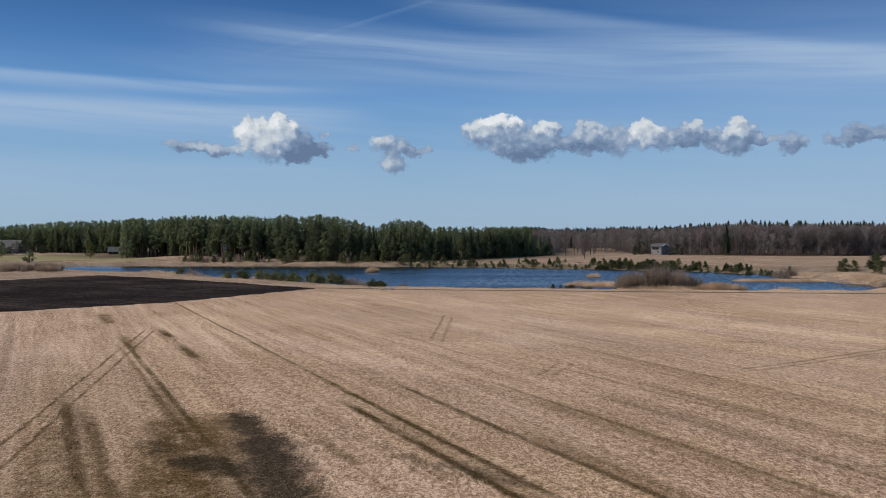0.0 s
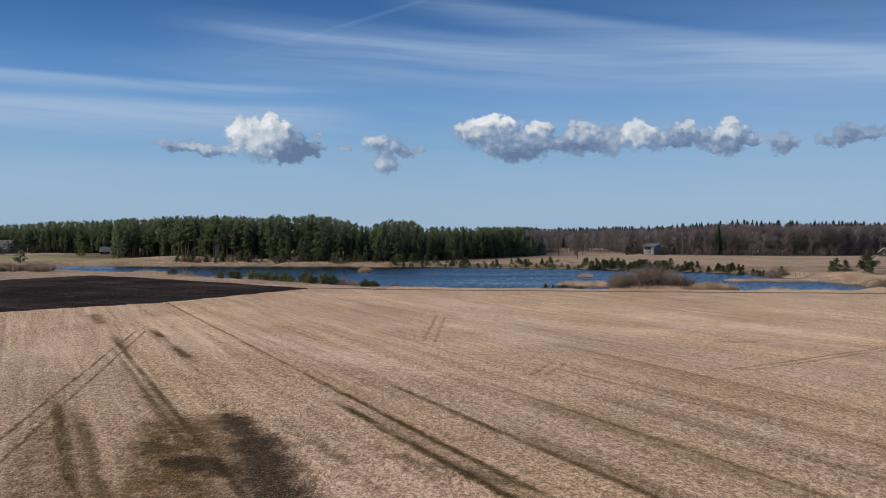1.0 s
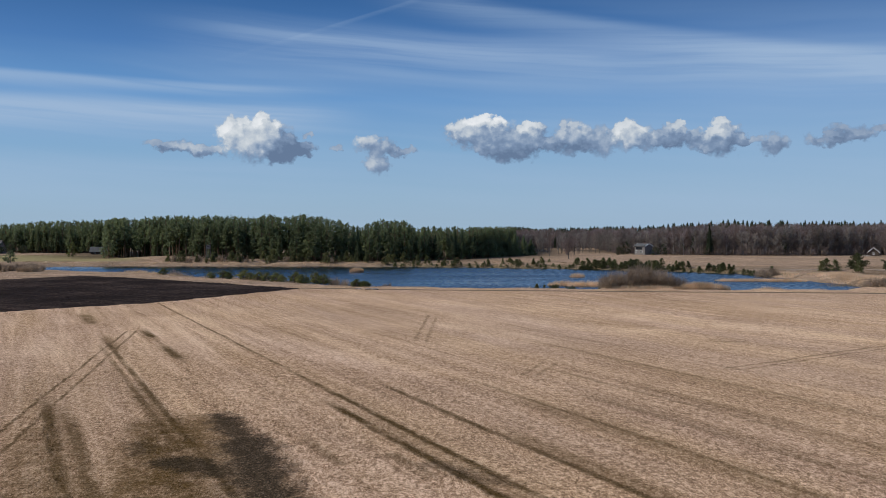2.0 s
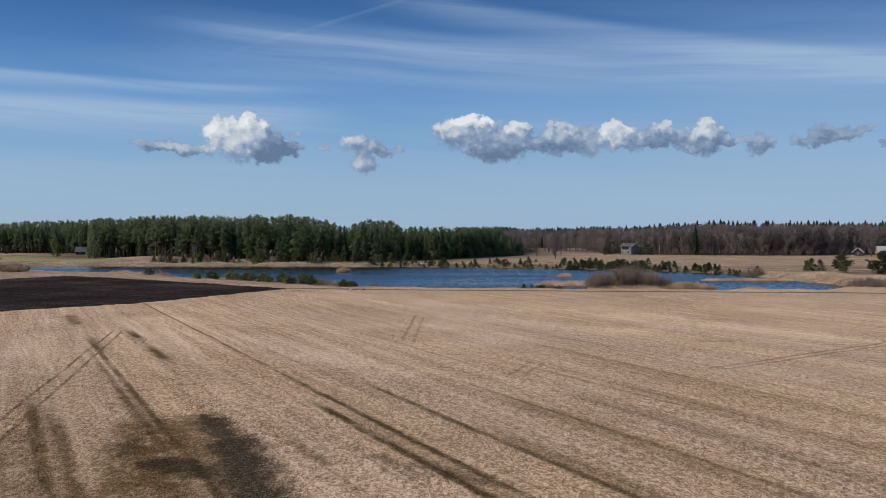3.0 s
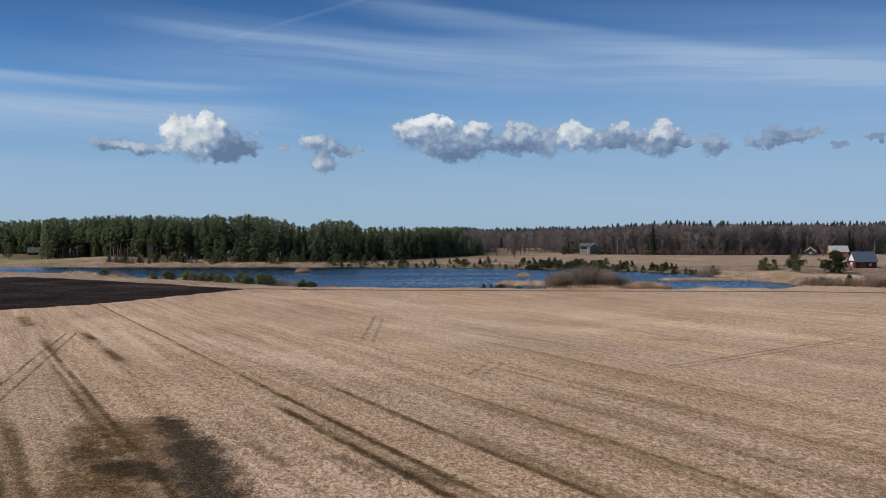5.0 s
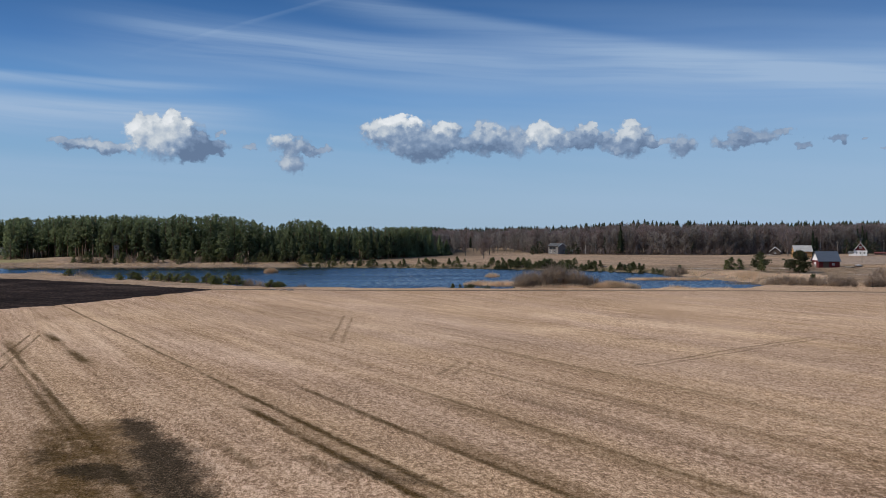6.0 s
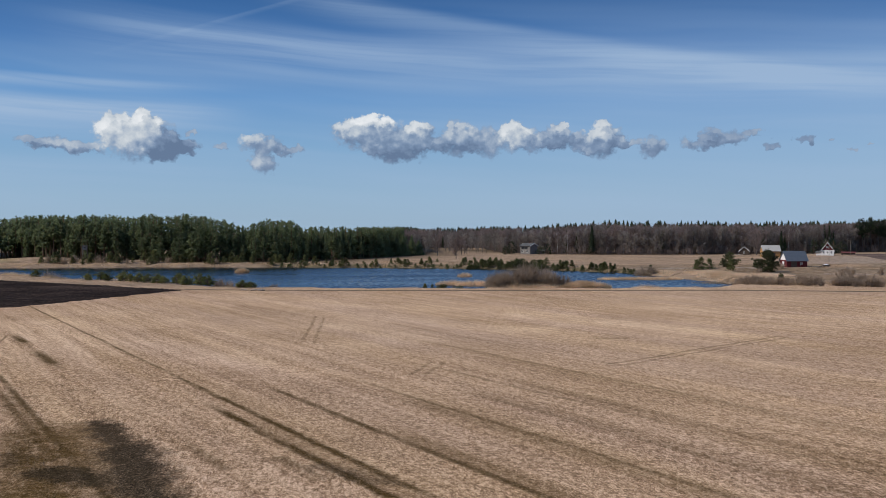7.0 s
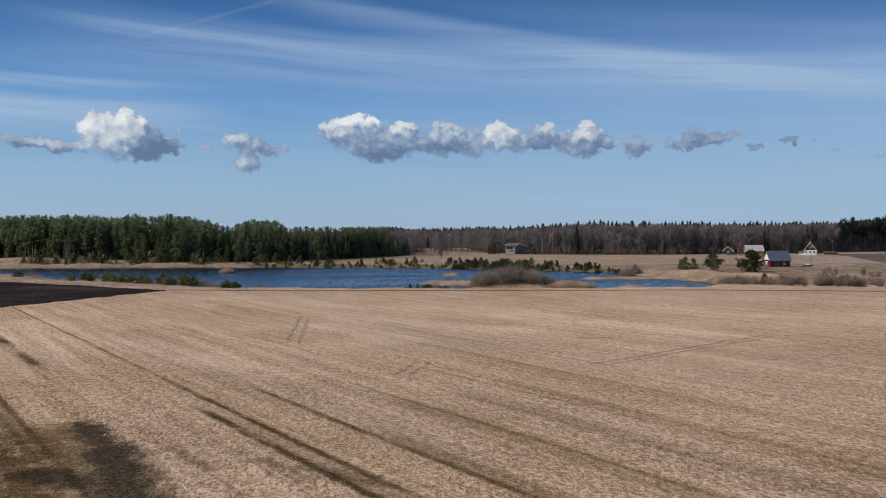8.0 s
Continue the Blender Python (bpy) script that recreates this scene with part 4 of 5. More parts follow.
def wood_spots(edge, gap, depth_from, depth_to, rnd):
    """Places for trees in a belt behind the wood's edge."""
    seg = np.hypot(*np.diff(edge, axis=0).T)
    total, way = seg.sum(), np.concatenate([[0], np.cumsum(seg)])
    spots = []
    rows = max(1, int((depth_to - depth_from) / gap))
    for r in range(rows):
        for u in np.arange(rnd.uniform(0, gap), total, gap):
            u += rnd.uniform(-0.4, 0.4) * gap
            x, y = np.interp(u, way, edge[:, 0]), np.interp(u, way, edge[:, 1])
            d = math.hypot(x, y)
            push = depth_from + (r + rnd.uniform(0, 1)) * gap
            bx, by = np.interp(u + 6, way, edge[:, 0]) - x, np.interp(u + 6, way, edge[:, 1]) - y
            if abs(bx * y - by * x) < 0.3 * d * math.hypot(bx, by) and rnd.rand() < 0.7:
                continue        # where the edge runs straight away from the lake side, the belt is thin
            spots.append((x * (1 + push / d), y * (1 + push / d)))
    return spots


rnd = np.random.RandomState(11)
PINE_LABEL = "tall dark green pine with a ruddy trunk at the wood's edge"
pine_shapes = [pine_shape(100 + i, 18.0, b, w, n, 5, 9, 0.24, d) for i, (b, w, n, d) in enumerate([(0.14, 2.9, 46, 1.5), (0.3, 2.7, 40, 2.2), (0.06, 3.3, 54, 1.2), (0.05, 2.9, 50, 1.1), (0.22, 3.0, 44, 1.8), (0.03, 3.5, 56, 1.3)])]
pines = [plant("pine_tree", s, PINE_BARK, PINE_NEEDLES, PINE_LABEL, "tree", "pines of the lakeside wood") for s in pine_shapes]
tall_pines = [plant("pine_tree", pine_shape(120 + i, 18.0, b, 2.6, 34, 4, 9), PINE_BARK, PINE_NEEDLES, "tall pine with a bare trunk and a dark top", "tree", "tall pines of the wood") for i, b in enumerate((0.5, 0.42, 0.56))]
dark_pines = [plant("pine_tree", pine_shape(130 + i, 18.0, b, 2.5, 32, 4, 8), GREY_BARK, SPRUCE_NEEDLES, "tall dark pine with a bare grey trunk behind the farm", "tree", "dark pines behind the farm") for i, b in enumerate((0.55, 0.48, 0.6))]
spruce_shapes = [spruce_shape(200 + i, 18.0, w, 30, 5) for i, w in enumerate((2.6, 3.1, 2.3))]
spruces = [plant("spruce_tree", s, GREY_BARK, SPRUCE_NEEDLES, "dark pointed spruce among bare trees", "tree", "spruces of the wood") for s in spruce_shapes]
bare_shapes = [bare_tree_shape(300 + i, 17.0, w, n, 1700, 0.1, 0.18) for i, (w, n) in enumerate([(3.0, 15), (3.6, 18), (2.6, 14), (4.0, 18), (3.2, 16)])]
bares = [plant("bare_tree", s, GREY_BARK, PALE_TWIGS, "leafless grey-brown tree at the wood's edge", "tree", "bare trees of the wood") for s in bare_shapes]
birch_shapes = [bare_tree_shape(350 + i, 17.0, 2.2, 14, 900, 0.35, 0.17) for i in range(2)]
birches = [plant("birch_tree", s, BIRCH_BARK, TWIGS, "leafless birch with a pale slender trunk", "tree", "birches of the wood") for s in birch_shapes]

# pines that can be told apart, along the edge of the wood; open trunks show beside the cabin
count = 0
for depth in ((0, 5), (5, 10)):
    for x, y in wood_spots(PINE_EDGE, 4.4, *depth, rnd):
        az = math.degrees(math.atan2(x, y))
        if az < -29 or count > 300:
            continue
        open_stand = -18.5 < az < -11.5
        want = top_height(x, y) * rnd.uniform(0.74, 0.97)
        if not depth[0]:
            want *= rnd.uniform(0.8, 1.0) if open_stand else rnd.uniform(0.5, 0.95)
        kind = tall_pines if open_stand and rnd.rand() < 0.6 else spruces if az > -2 and rnd.rand() < 0.2 else pines
        set_out(kind[rnd.randint(len(kind))], x, y, want / 18.0, rnd.uniform(0, 360), rnd.uniform(1.0, 1.45))
        count += 1
# the depth of the pine wood
wood = Geo()
dense = [pine_shape(140 + i, 18.0, 0.25, 3.0, 32, 3, 7, 0.24, d) for i, d in enumerate((1.5, 2.0, 1.3, 1.8))]
for x, y in wood_spots(PINE_EDGE, 4.4, 9, 50, rnd):
    if math.degrees(math.atan2(x, y)) < -30:
        continue
    want = top_height(x, y) * (rnd.uniform(0.92, 1.0) if rnd.rand() < 0.7 else rnd.uniform(1.0, 1.05))
    s = dense[rnd.randint(4)] if rnd.rand() < 0.92 else spruce_shapes[rnd.randint(3)]
    side = want / 18 * rnd.uniform(0.9, 1.35)
    m = np.array(pose(x, y, 0, 0, 0, rnd.uniform(0, 360)) @ Matrix.Diagonal((side, side, want / 18, 1)))
    wood.merge(s[0], m, 1).merge(s[1], m, 0)
stuff("pine_wood", wood, "dense dark green pine wood behind the lake", "forest", PINE_NEEDLES, PINE_BARK)

# bare broadleaved trees with spruces behind, right of the lake
count = 0
for depth in ((0, 6), (6, 13)):
    for x, y in wood_spots(WOOD_EDGE, 4.6, *depth, rnd):
        az = math.degrees(math.atan2(x, y))
        if az > 37 or count > 250:
            continue
        want = top_height(x, y) * rnd.uniform(0.55, 0.88)
        pick = rnd.rand()
        if az > 32.0 and pick < 0.7:
            kind, want = dark_pines, top_height(x, y) * rnd.uniform(0.8, 1.06)
        else:
            kind = birches if pick < 0.08 else spruces if pick < 0.17 else bares
        set_out(kind[rnd.randint(len(kind))], x, y, want / 17.0, rnd.uniform(0, 360), rnd.uniform(0.9, 1.25))
        count += 1
wood = Geo()
far_bare = [bare_tree_shape(380 + i, 17.0, 3.9, 11, 560, 0.1, 0.13, 1.45) for i in range(4)]
for x, y in wood_spots(WOOD_EDGE, 4.3, 8, 40, rnd):
    if math.degrees(math.atan2(x, y)) > 38:
        continue
    s, want = far_bare[rnd.randint(4)], top_height(x, y) * rnd.uniform(0.68, 0.93)
    m = np.array(pose(x, y, 0, 0, 0, rnd.uniform(0, 360)) @ Matrix.Diagonal((want / 17 * 1.2, want / 17 * 1.2, want / 17, 1)))
    wood.merge(s[0], m, 1).merge(s[1], m, 0)
stuff("bare_wood", wood, "leafless grey-brown broadleaved wood", "forest", TWIGS, GREY_BARK)
wood = Geo()
thin = [spruce_shape(240 + i, 18.0, w, 22, 4, 0.45, 0.75) for i, w in enumerate((4.8, 5.4, 4.2))]

for x, y in wood_spots(WOOD_EDGE, 3.1, 40, 53, rnd):
    if math.degrees(math.atan2(x, y)) > 38:
        continue
    want = top_height(x, y) * (rnd.uniform(0.88, 0.98) if rnd.rand() < 0.75 else rnd.uniform(0.98, 1.05))
    s = thin[rnd.randint(3)]
    m = np.array(pose(x, y, 0, 0, 0, rnd.uniform(0, 360)) @ Matrix.Diagonal((want / 18, want / 18, want / 18, 1)))
    wood.merge(s[0], m, 1).merge(s[1], m, 0)
stuff("spruce_wood", wood, "dark spruce wood with a jagged skyline", "forest", SPRUCE_NEEDLES, GREY_BARK)
brush = Geo()
thick = [shrub_shape(390 + i, 4.0, 2.4, 120, 5) for i in range(3)]
for x, y in wood_spots(WOOD_EDGE, 3.0, -2, 4, rnd) + wood_spots(WOOD_EDGE, 4.0, 4, 9, rnd):
    if math.degrees(math.atan2(x, y)) < 38:
        size = rnd.uniform(0.45, 1.5)
        m = np.array(pose(x, y, 0, 0, 0, rnd.uniform(0, 360)) @ Matrix.Diagonal((size * 1.2, size * 1.2, size, 1)))
        v = thick[rnd.randint(3)]
        brush.merge(v[0], m, 1).merge(v[1], m, 0)
stuff("undergrowth", brush, "bare brown undergrowth along the wood's edge", "undergrowth", TWIGS, GREY_BARK)
clear(pines + tall_pines + dark_pines + spruces + birches)


# ---------------------------------------------------------------- single trees, shrubs and reeds
def single(name, shape, x, y, bark, leaves, label, category, group="", turn=0.0):
    root = plant(name, shape, bark, leaves, label, category, group)
    root.matrix_basis = pose(x, y, float(ground_height(x, y)), 0, 0, turn)
    return root


single("pine_tree", pine_shape(401, 5.8, 0.03, 3.4, 70, 9, 9, 0.16), 144.6, 307.6, PINE_BARK, BANK_NEEDLES, "broad bushy pine standing alone on the lake bank", "tree", "pines by the barn")
single("pine_tree", pine_shape(402, 7.2, 0.02, 4.3, 100, 10, 9, 0.2), 145.2, 281.0, PINE_BARK, BANK_NEEDLES, "broad dark pine beside the red barn", "tree", "pines by the barn")
single("pine_tree", pine_shape(403, 8.5, 0.12, 3.4, 46, 5, 8, 0.15), -214.4, 447.8, PINE_BARK, PINE_NEEDLES, "small round pine on the far lawn", "tree", "trees on the lawn")
single("pine_tree", pine_shape(404, 7.5, 0.15, 3.4, 46, 5, 8, 0.15), -168.0, 439.0, PINE_BARK, YOUNG_NEEDLES, "small pine on the far lawn casting a long shadow", "tree", "trees on the lawn")
single("pine_tree", pine_shape(405, 9.0, 0.1, 3.6, 46, 5, 8, 0.18), -150.0, 437.0, PINE_BARK, PINE_NEEDLES, "bushy pine by the low cabin", "tree", "trees on the lawn")
single("evergreen_bush", pine_shape(406, 5.2, 0.02, 3.0, 50, 5, 8, 0.12), -173.7, 387.0, GREY_BARK, PINE_NEEDLES, "rounded grey-green bush on the lake bank", "bush")
single("bare_tree", bare_tree_shape(410, 13.0, 8.0, 30, 2400, 0.1, 0.35, 1.2), 234.6, 466.0, GREY_BARK, TWIGS, "broad leafless tree with a wide fine crown by the farm", "tree")
single("bare_tree", bare_tree_shape(411, 8.5, 4.6, 22, 1500, 0.1, 0.2, 1.2), 66.3, 431.0, GREY_BARK, TWIGS, "leafless tree alone in the far meadow", "tree", "meadow trees")
single("bare_tree", bare_tree_shape(412, 11.0, 3.2, 18, 1000, 0.15, 0.2, 1.2), 64.0, 480.0, GREY_BARK, TWIGS, "leafless tree alone in the far meadow", "tree", "meadow trees")
single("bare_tree", bare_tree_shape(413, 10.0, 3.4, 18, 1000, 0.12, 0.2, 1.2), 80.0, 500.0, GREY_BARK, TWIGS, "leafless tree alone in the far meadow", "tree", "meadow trees")
for i in range(10):
    ob = set_out(bares[rnd.randint(5)], 70 + i * 5.0 + rnd.uniform(-2, 2), 560 + rnd.uniform(-40, 60), rnd.uniform(0.6, 0.8), rnd.uniform(0, 360))
for i in range(22):
    set_out(bares[rnd.randint(5)], 56 + i * 2.3 + rnd.uniform(-1, 1), 532 + rnd.uniform(-10, 12), rnd.uniform(0.5, 0.75), rnd.uniform(0, 360), 0.8)
clear(bares)
for x, y, tall, seed in ((46, 482, 12.0, 450), (51.5, 490, 11.0, 451), (42, 476, 13.0, 452), (56, 497, 8.5, 453), (37, 470, 11.0, 454), (33, 462, 9.0, 455)):
    single("spruce_tree", spruce_shape(seed, tall, 3.4, 26, 6), x, y, GREY_BARK, PINE_NEEDLES, "bushy green conifer at the end of the pine wood", "tree", "conifers at the wood's end")
single("spruce_tree", spruce_shape(420, 13.5, 1.0, 24, 5), 233.5, 438.0, GREY_BARK, SPRUCE_NEEDLES, "slim dark spruce behind the farm roofs", "tree", "slim spruces")
single("spruce_tree", spruce_shape(421, 10.0, 1.0, 20, 5), 235.5, 438.0, GREY_BARK, SPRUCE_NEEDLES, "slim dark spruce behind the farm roofs", "tree", "slim spruces")
for x, y, h, w, seed in ((-242, 503, 5.5, 3.6, 438), (-236, 500, 4.5, 3.2, 439), (-247, 505, 5.0, 3.2, 440), (-243, 526, 7.0, 4.0, 441), (-237, 528, 6.0, 3.6, 442), (-230, 529, 5.0, 3.2, 443)):
    single("evergreen_bush", pine_shape(seed, h, 0.02, w, 46, 5, 7, 0.14), x, y, PINE_BARK, SPRUCE_NEEDLES, "dark evergreen bush before the long barn", "bush", "bushes by the long barn")
for x, y, h, w, seed in ((107.5, 499, 7.5, 3.6, 430), (128.5, 500, 6.0, 3.2, 431), (124, 500, 4.5, 2.8, 432), (104, 497, 5.0, 2.6, 433)):
    single("evergreen_bush", pine_shape(seed, h, 0.03, w, 40, 5, 7, 0.14), x, y, PINE_BARK, SPRUCE_NEEDLES, "dark evergreen thicket beside the grey house", "bush", "thicket by the grey house")
for x, y, h, seed in ((286, 486, 9.0, 434), (292, 488, 8.0, 435), (280, 488, 8.5, 436), (298, 490, 7.0, 437)):
    single("evergreen_bush", pine_shape(seed, h, 0.03, 3.6, 40, 5, 7, 0.16), x, y, PINE_BARK, SPRUCE_NEEDLES, "dark evergreen thicket behind the farmhouse", "bush", "thicket by the farmhouse")

# young pines along both shores
young_shapes = [young_pine_shape(500 + i, 2.6, w) for i, w in enumerate((1.0, 1.25, 0.9, 1.4))]
young = [plant("young_pine", s, PINE_BARK, SHORE_NEEDLES, "young bushy green pine on the lake shore", "young tree", "young pines on the shore") for s in young_shapes]
near_pines = [(-84.2, 294.7, 0.95), (-65.7, 281, 0.95), (-62.6, 284, 1.0), (-60.5, 283, 0.9), (-54.8, 274.8, 1.15), (-51, 267, 0.9), (-48.8, 266, 1.05), (-46.5, 265.5, 0.95),
              (-42.8, 262, 1.1), (-41, 262, 0.85), (-34.8, 242.2, 1.15), (-33.0, 242, 1.05), (-31.8, 241.5, 0.8), (-28.8, 239.5, 1.2), (-27.0, 239.2, 1.1), (-18.2, 233.5, 0.85), (-16.0, 233.3, 0.75),
              (-15.0, 233.3, 0.6)]
bushy_shapes = [pine_shape(540 + i, 2.6, 0.03, 1.6, 40, 5, 7, 0.07) for i in range(3)]
bushy = [plant("young_pine", v, PINE_BARK, YOUNG_NEEDLES, "low round bushy pine between field and lake", "young tree", "bushy pines of the near shore") for v in bushy_shapes]
for x, y, s in near_pines:
    while inside_distance(np.array(x), np.array(y), LAKE) > -4.5:
        x, y = x * 0.996, y * 0.996
    set_out(bushy[rnd.randint(3)], x, y, s * (0.84 if y > 245 else 0.88), rnd.uniform(0, 360), 1.35)
clear(bushy)
for i in range(24):
    set_out(young[rnd.randint(4)], rnd.uniform(25, 41), rnd.uniform(217.8, 219.8), rnd.uniform(0.22, 0.42), rnd.uniform(0, 360), 1.2)
shore_y = lambda x: float(np.interp(x, [-20, 0, 37, 58, 72, 92, 107, 112], [385, 380, 369, 359, 352, 339, 320, 300]))
for i in range(250):
    x = rnd.choice([rnd.uniform(-14, 45), rnd.uniform(60, 112), rnd.uniform(45, 90)])
    set_out(young[rnd.randint(4)], x, shore_y(x) + rnd.uniform(-4.5, 3) + (rnd.uniform(0, 26) if rnd.rand() < 0.2 else 0), rnd.uniform(0.4, 0.75) * (1.0 if x < 45 else 1.3), rnd.uniform(0, 360), 1.3)
for x, y, s in ((128, 297, 1.3), (130, 298, 1.5), (132.5, 297, 1.3), (137, 290, 1.5), (114, 303, 1.0), (118, 221, 1.0), (146, 207, 0.9), (158, 205, 0.8), (-104, 397, 1.3), (-92, 397, 1.1), (-84, 397, 1.7), (-70, 396, 1.5), (-66, 396, 1.9), (-55, 394, 1.2), (-43, 393, 1.6), (-32, 391, 1.1)):
    set_out(young[rnd.randint(4)], x, y, s, rnd.uniform(0, 360), 1.2)
for i in range(44):
    x = rnd.uniform(-112, 0)
    y = float(np.interp(x, [-150, -110, -80, -40, 0], [392, 394, 393, 389.5, 381])) + rnd.uniform(0, 8)
    set_out(young[rnd.randint(4)], x, y, rnd.choice([rnd.uniform(0.4, 0.9), rnd.uniform(0.9, 1.7)]), rnd.uniform(0, 360), rnd.uniform(1.0, 1.4))
clear(young)

# bare willow shrubs
shrub_shapes = [shrub_shape(600 + i, 3.0, w, n) for i, (w, n) in enumerate([(2.0, 700), (2.6, 850), (1.7, 560)])]
shrubs = [plant("willow_shrub", s, GREY_BARK, WILLOW, "leafless brown willow shrub by the water", "shrub", "willow shrubs") for s in shrub_shapes]
island_shapes = [shrub_shape(620 + i, 5.0, 3.4, 2400, 18) for i in range(3)]
island = [plant("willow_shrub", v, GREY_BARK, WILLOW, "tall leafless grey-brown willow shrub on a reedy islet", "shrub", "willows of the islet") for v in island_shapes]
for x, y, s in ((46.2, 233, 0.8), (49.5, 235, 1.0), (53.0, 234, 1.08), (56.5, 235, 1.1), (60.0, 234, 1.02), (63.2, 233.5, 0.78), (48, 238, 0.9), (55, 239, 1.08), (61, 238, 0.95)):
    set_out(island[rnd.randint(3)], x, y, s * 1.38, rnd.uniform(0, 360), 0.78)
clear(island)
for x, y, s in (
                (-21, 238, 1.2), (-23, 239.5, 1.25), (-19.5, 238, 1.0), (-25, 240, 1.1), (-17, 236, 0.9), (-78, 290, 1.0), (-80, 291, 1.2), (-76, 289, 0.9), (-73, 287, 0.8), (-10, 231, 0.6), (111, 297, 1.5), (108.5, 299, 1.0), (113, 298, 1.2), (110, 300, 1.2)):
    set_out(shrubs[rnd.randint(3)], x, y, s, rnd.uniform(0, 360))
for i in range(120):
    x = rnd.uniform(108, 172)
    set_out(shrubs[rnd.randint(3)], x, float(np.interp(x, [104, 132, 166], [223, 209, 199])) + rnd.uniform(-2, 10), rnd.uniform(0.35, 0.95) * (1.3 if rnd.rand() < 0.12 else 1), rnd.uniform(0, 360))
for i in range(12):
    set_out(shrubs[rnd.randint(3)], rnd.uniform(130, 172), rnd.uniform(225, 300), rnd.uniform(0.5, 1.0), rnd.uniform(0, 360))
for i in range(46):
    y = rnd.uniform(303, 325)
    set_out(shrubs[rnd.randint(3)], y * rnd.uniform(-0.485, -0.418), y, rnd.uniform(0.6, 1.1), rnd.uniform(0, 360))
for x, y, s in ((-102, 396, 1.0), (-98, 397, 1.2), (-77, 394, 0.8), (-40, 391, 0.8), (-88, 396, 1.2), (-60, 394, 1.0), (-108, 397, 1.1)):
    set_out(shrubs[rnd.randint(3)], x, y, s, rnd.uniform(0, 360))
clear(shrubs)


def reed_bed(name, spots, tall, label, seed, wide=0.05, mat=REED):
    """Standing dry reed: thin blades, thick on the given spots (x, y, half length, half depth, how many)."""
    rnd = np.random.RandomState(seed)
    geo = Geo()
    for x, y, a, b, n in spots:
        r, t = np.sqrt(rnd.uniform(0, 1, n)), rnd.uniform(0, 6.283, n)
        px, py = x + a * r * np.cos(t), y + b * r * np.sin(t)
        z = np.maximum(ground_height(px, py), WATER_LEVEL) - 0.05
        ways = rnd.normal(0, 0.16, (n, 3)) + (0.05, 0, 1)
        ways /= np.linalg.norm(ways, axis=1)[:, None]
        long = tall * rnd.uniform(0.6, 1.1, n) * (1 - 0.5 * r * r)
        geo.add(*strands(np.column_stack([px, py, z]), ways, long, wide * rnd.uniform(0.7, 1.6, n), rnd))
    return stuff(name, geo, label, "reeds", mat)


reed_bed("reeds", [(68.5, 231, 6.0, 2.6, 7500), (68.0, 231, 3.2, 2.2, 4500), (72, 231, 4.5, 1.6, 1500)], 2.5, "pale mound of dry reed standing in the lake", 1, 0.07)
reed_bed("reeds", [(55, 231, 12, 2.5, 4200), (44, 250, 6, 2, 2200), (38, 253, 5, 1.4, 1200), (48.5, 297, 2.6, 1, 500)], 1.9, "dry reed round the willow island", 2, 0.06)
reed_bed("reeds", [(98, 273, 11, 1.6, 4200), (106, 272, 7, 2.4, 3600), (90, 274.5, 4, 1.0, 700)], 1.15, "long spit of pale dry reed in the lake", 3, 0.07)
reed_bed("reeds", [(125, 281, 8, 9, 4600), (130, 262, 14, 8, 5200), (126, 246, 10, 8, 4200), (124, 269, 8, 6, 2600), (115, 294, 4, 5, 1300), (120, 228, 9, 5, 3500)], 1.1, "pale dry reed at the lake's end", 4, 0.07)
reed_bed("reeds", [(-25.5, 333, 2.6, 1.3, 1500)], 2.2, "small clump of dry reed alone in open water", 5, 0.08)
rim = [(float(np.interp(u, [0, 0.35, 0.6, 1], [-95, -35, 10, 95])), float(np.interp(u, [0, 0.35, 0.6, 1], [303, 246, 227, 217])), 4.5, 1.6, 420) for u in np.linspace(0, 1, 44)]
reed_bed("reeds", rim, 1.3, "fringe of dry grass and reed along the near shore", 6, 0.06)
far_rim = [(x, shore_y(x) - 1.0, 4.0, 2.0, 160) for x in np.arange(-20, 112, 6.0)] + [(x, float(np.interp(x, [-160, -110, -40], [391, 392, 388])), 4.0, 1.2, 130) for x in np.arange(-160, -20, 6.0)]
reed_bed("reeds", far_rim, 0.8, "dry grass along the far shore", 7, 0.09)


bank = np.random.RandomState(21)
spots = [(bank.uniform(112, 200), bank.uniform(212, 335), bank.uniform(3, 9), bank.uniform(2, 6), 220) for i in range(220)]
spots += [(x, shore_y(x) + bank.uniform(0, 30), bank.uniform(1.5, 5), bank.uniform(0.8, 2), 60) for x in bank.uniform(-20, 115, 120)]
spots += [(x, float(np.interp(x, [-200, -110, -40], [388, 394, 390])) + bank.uniform(-2, 22), bank.uniform(1.5, 5), bank.uniform(0.8, 2), 60) for x in bank.uniform(-210, -20, 130)]
spots += [(bank.uniform(-250, -185), bank.uniform(462, 500), bank.uniform(2, 5), bank.uniform(1, 3), 120) for i in range(40)]
reed_bed("dry_grass", spots, 0.42, "brown tussocks of dry grass on the lake banks", 9, 0.1, TUSSOCK)


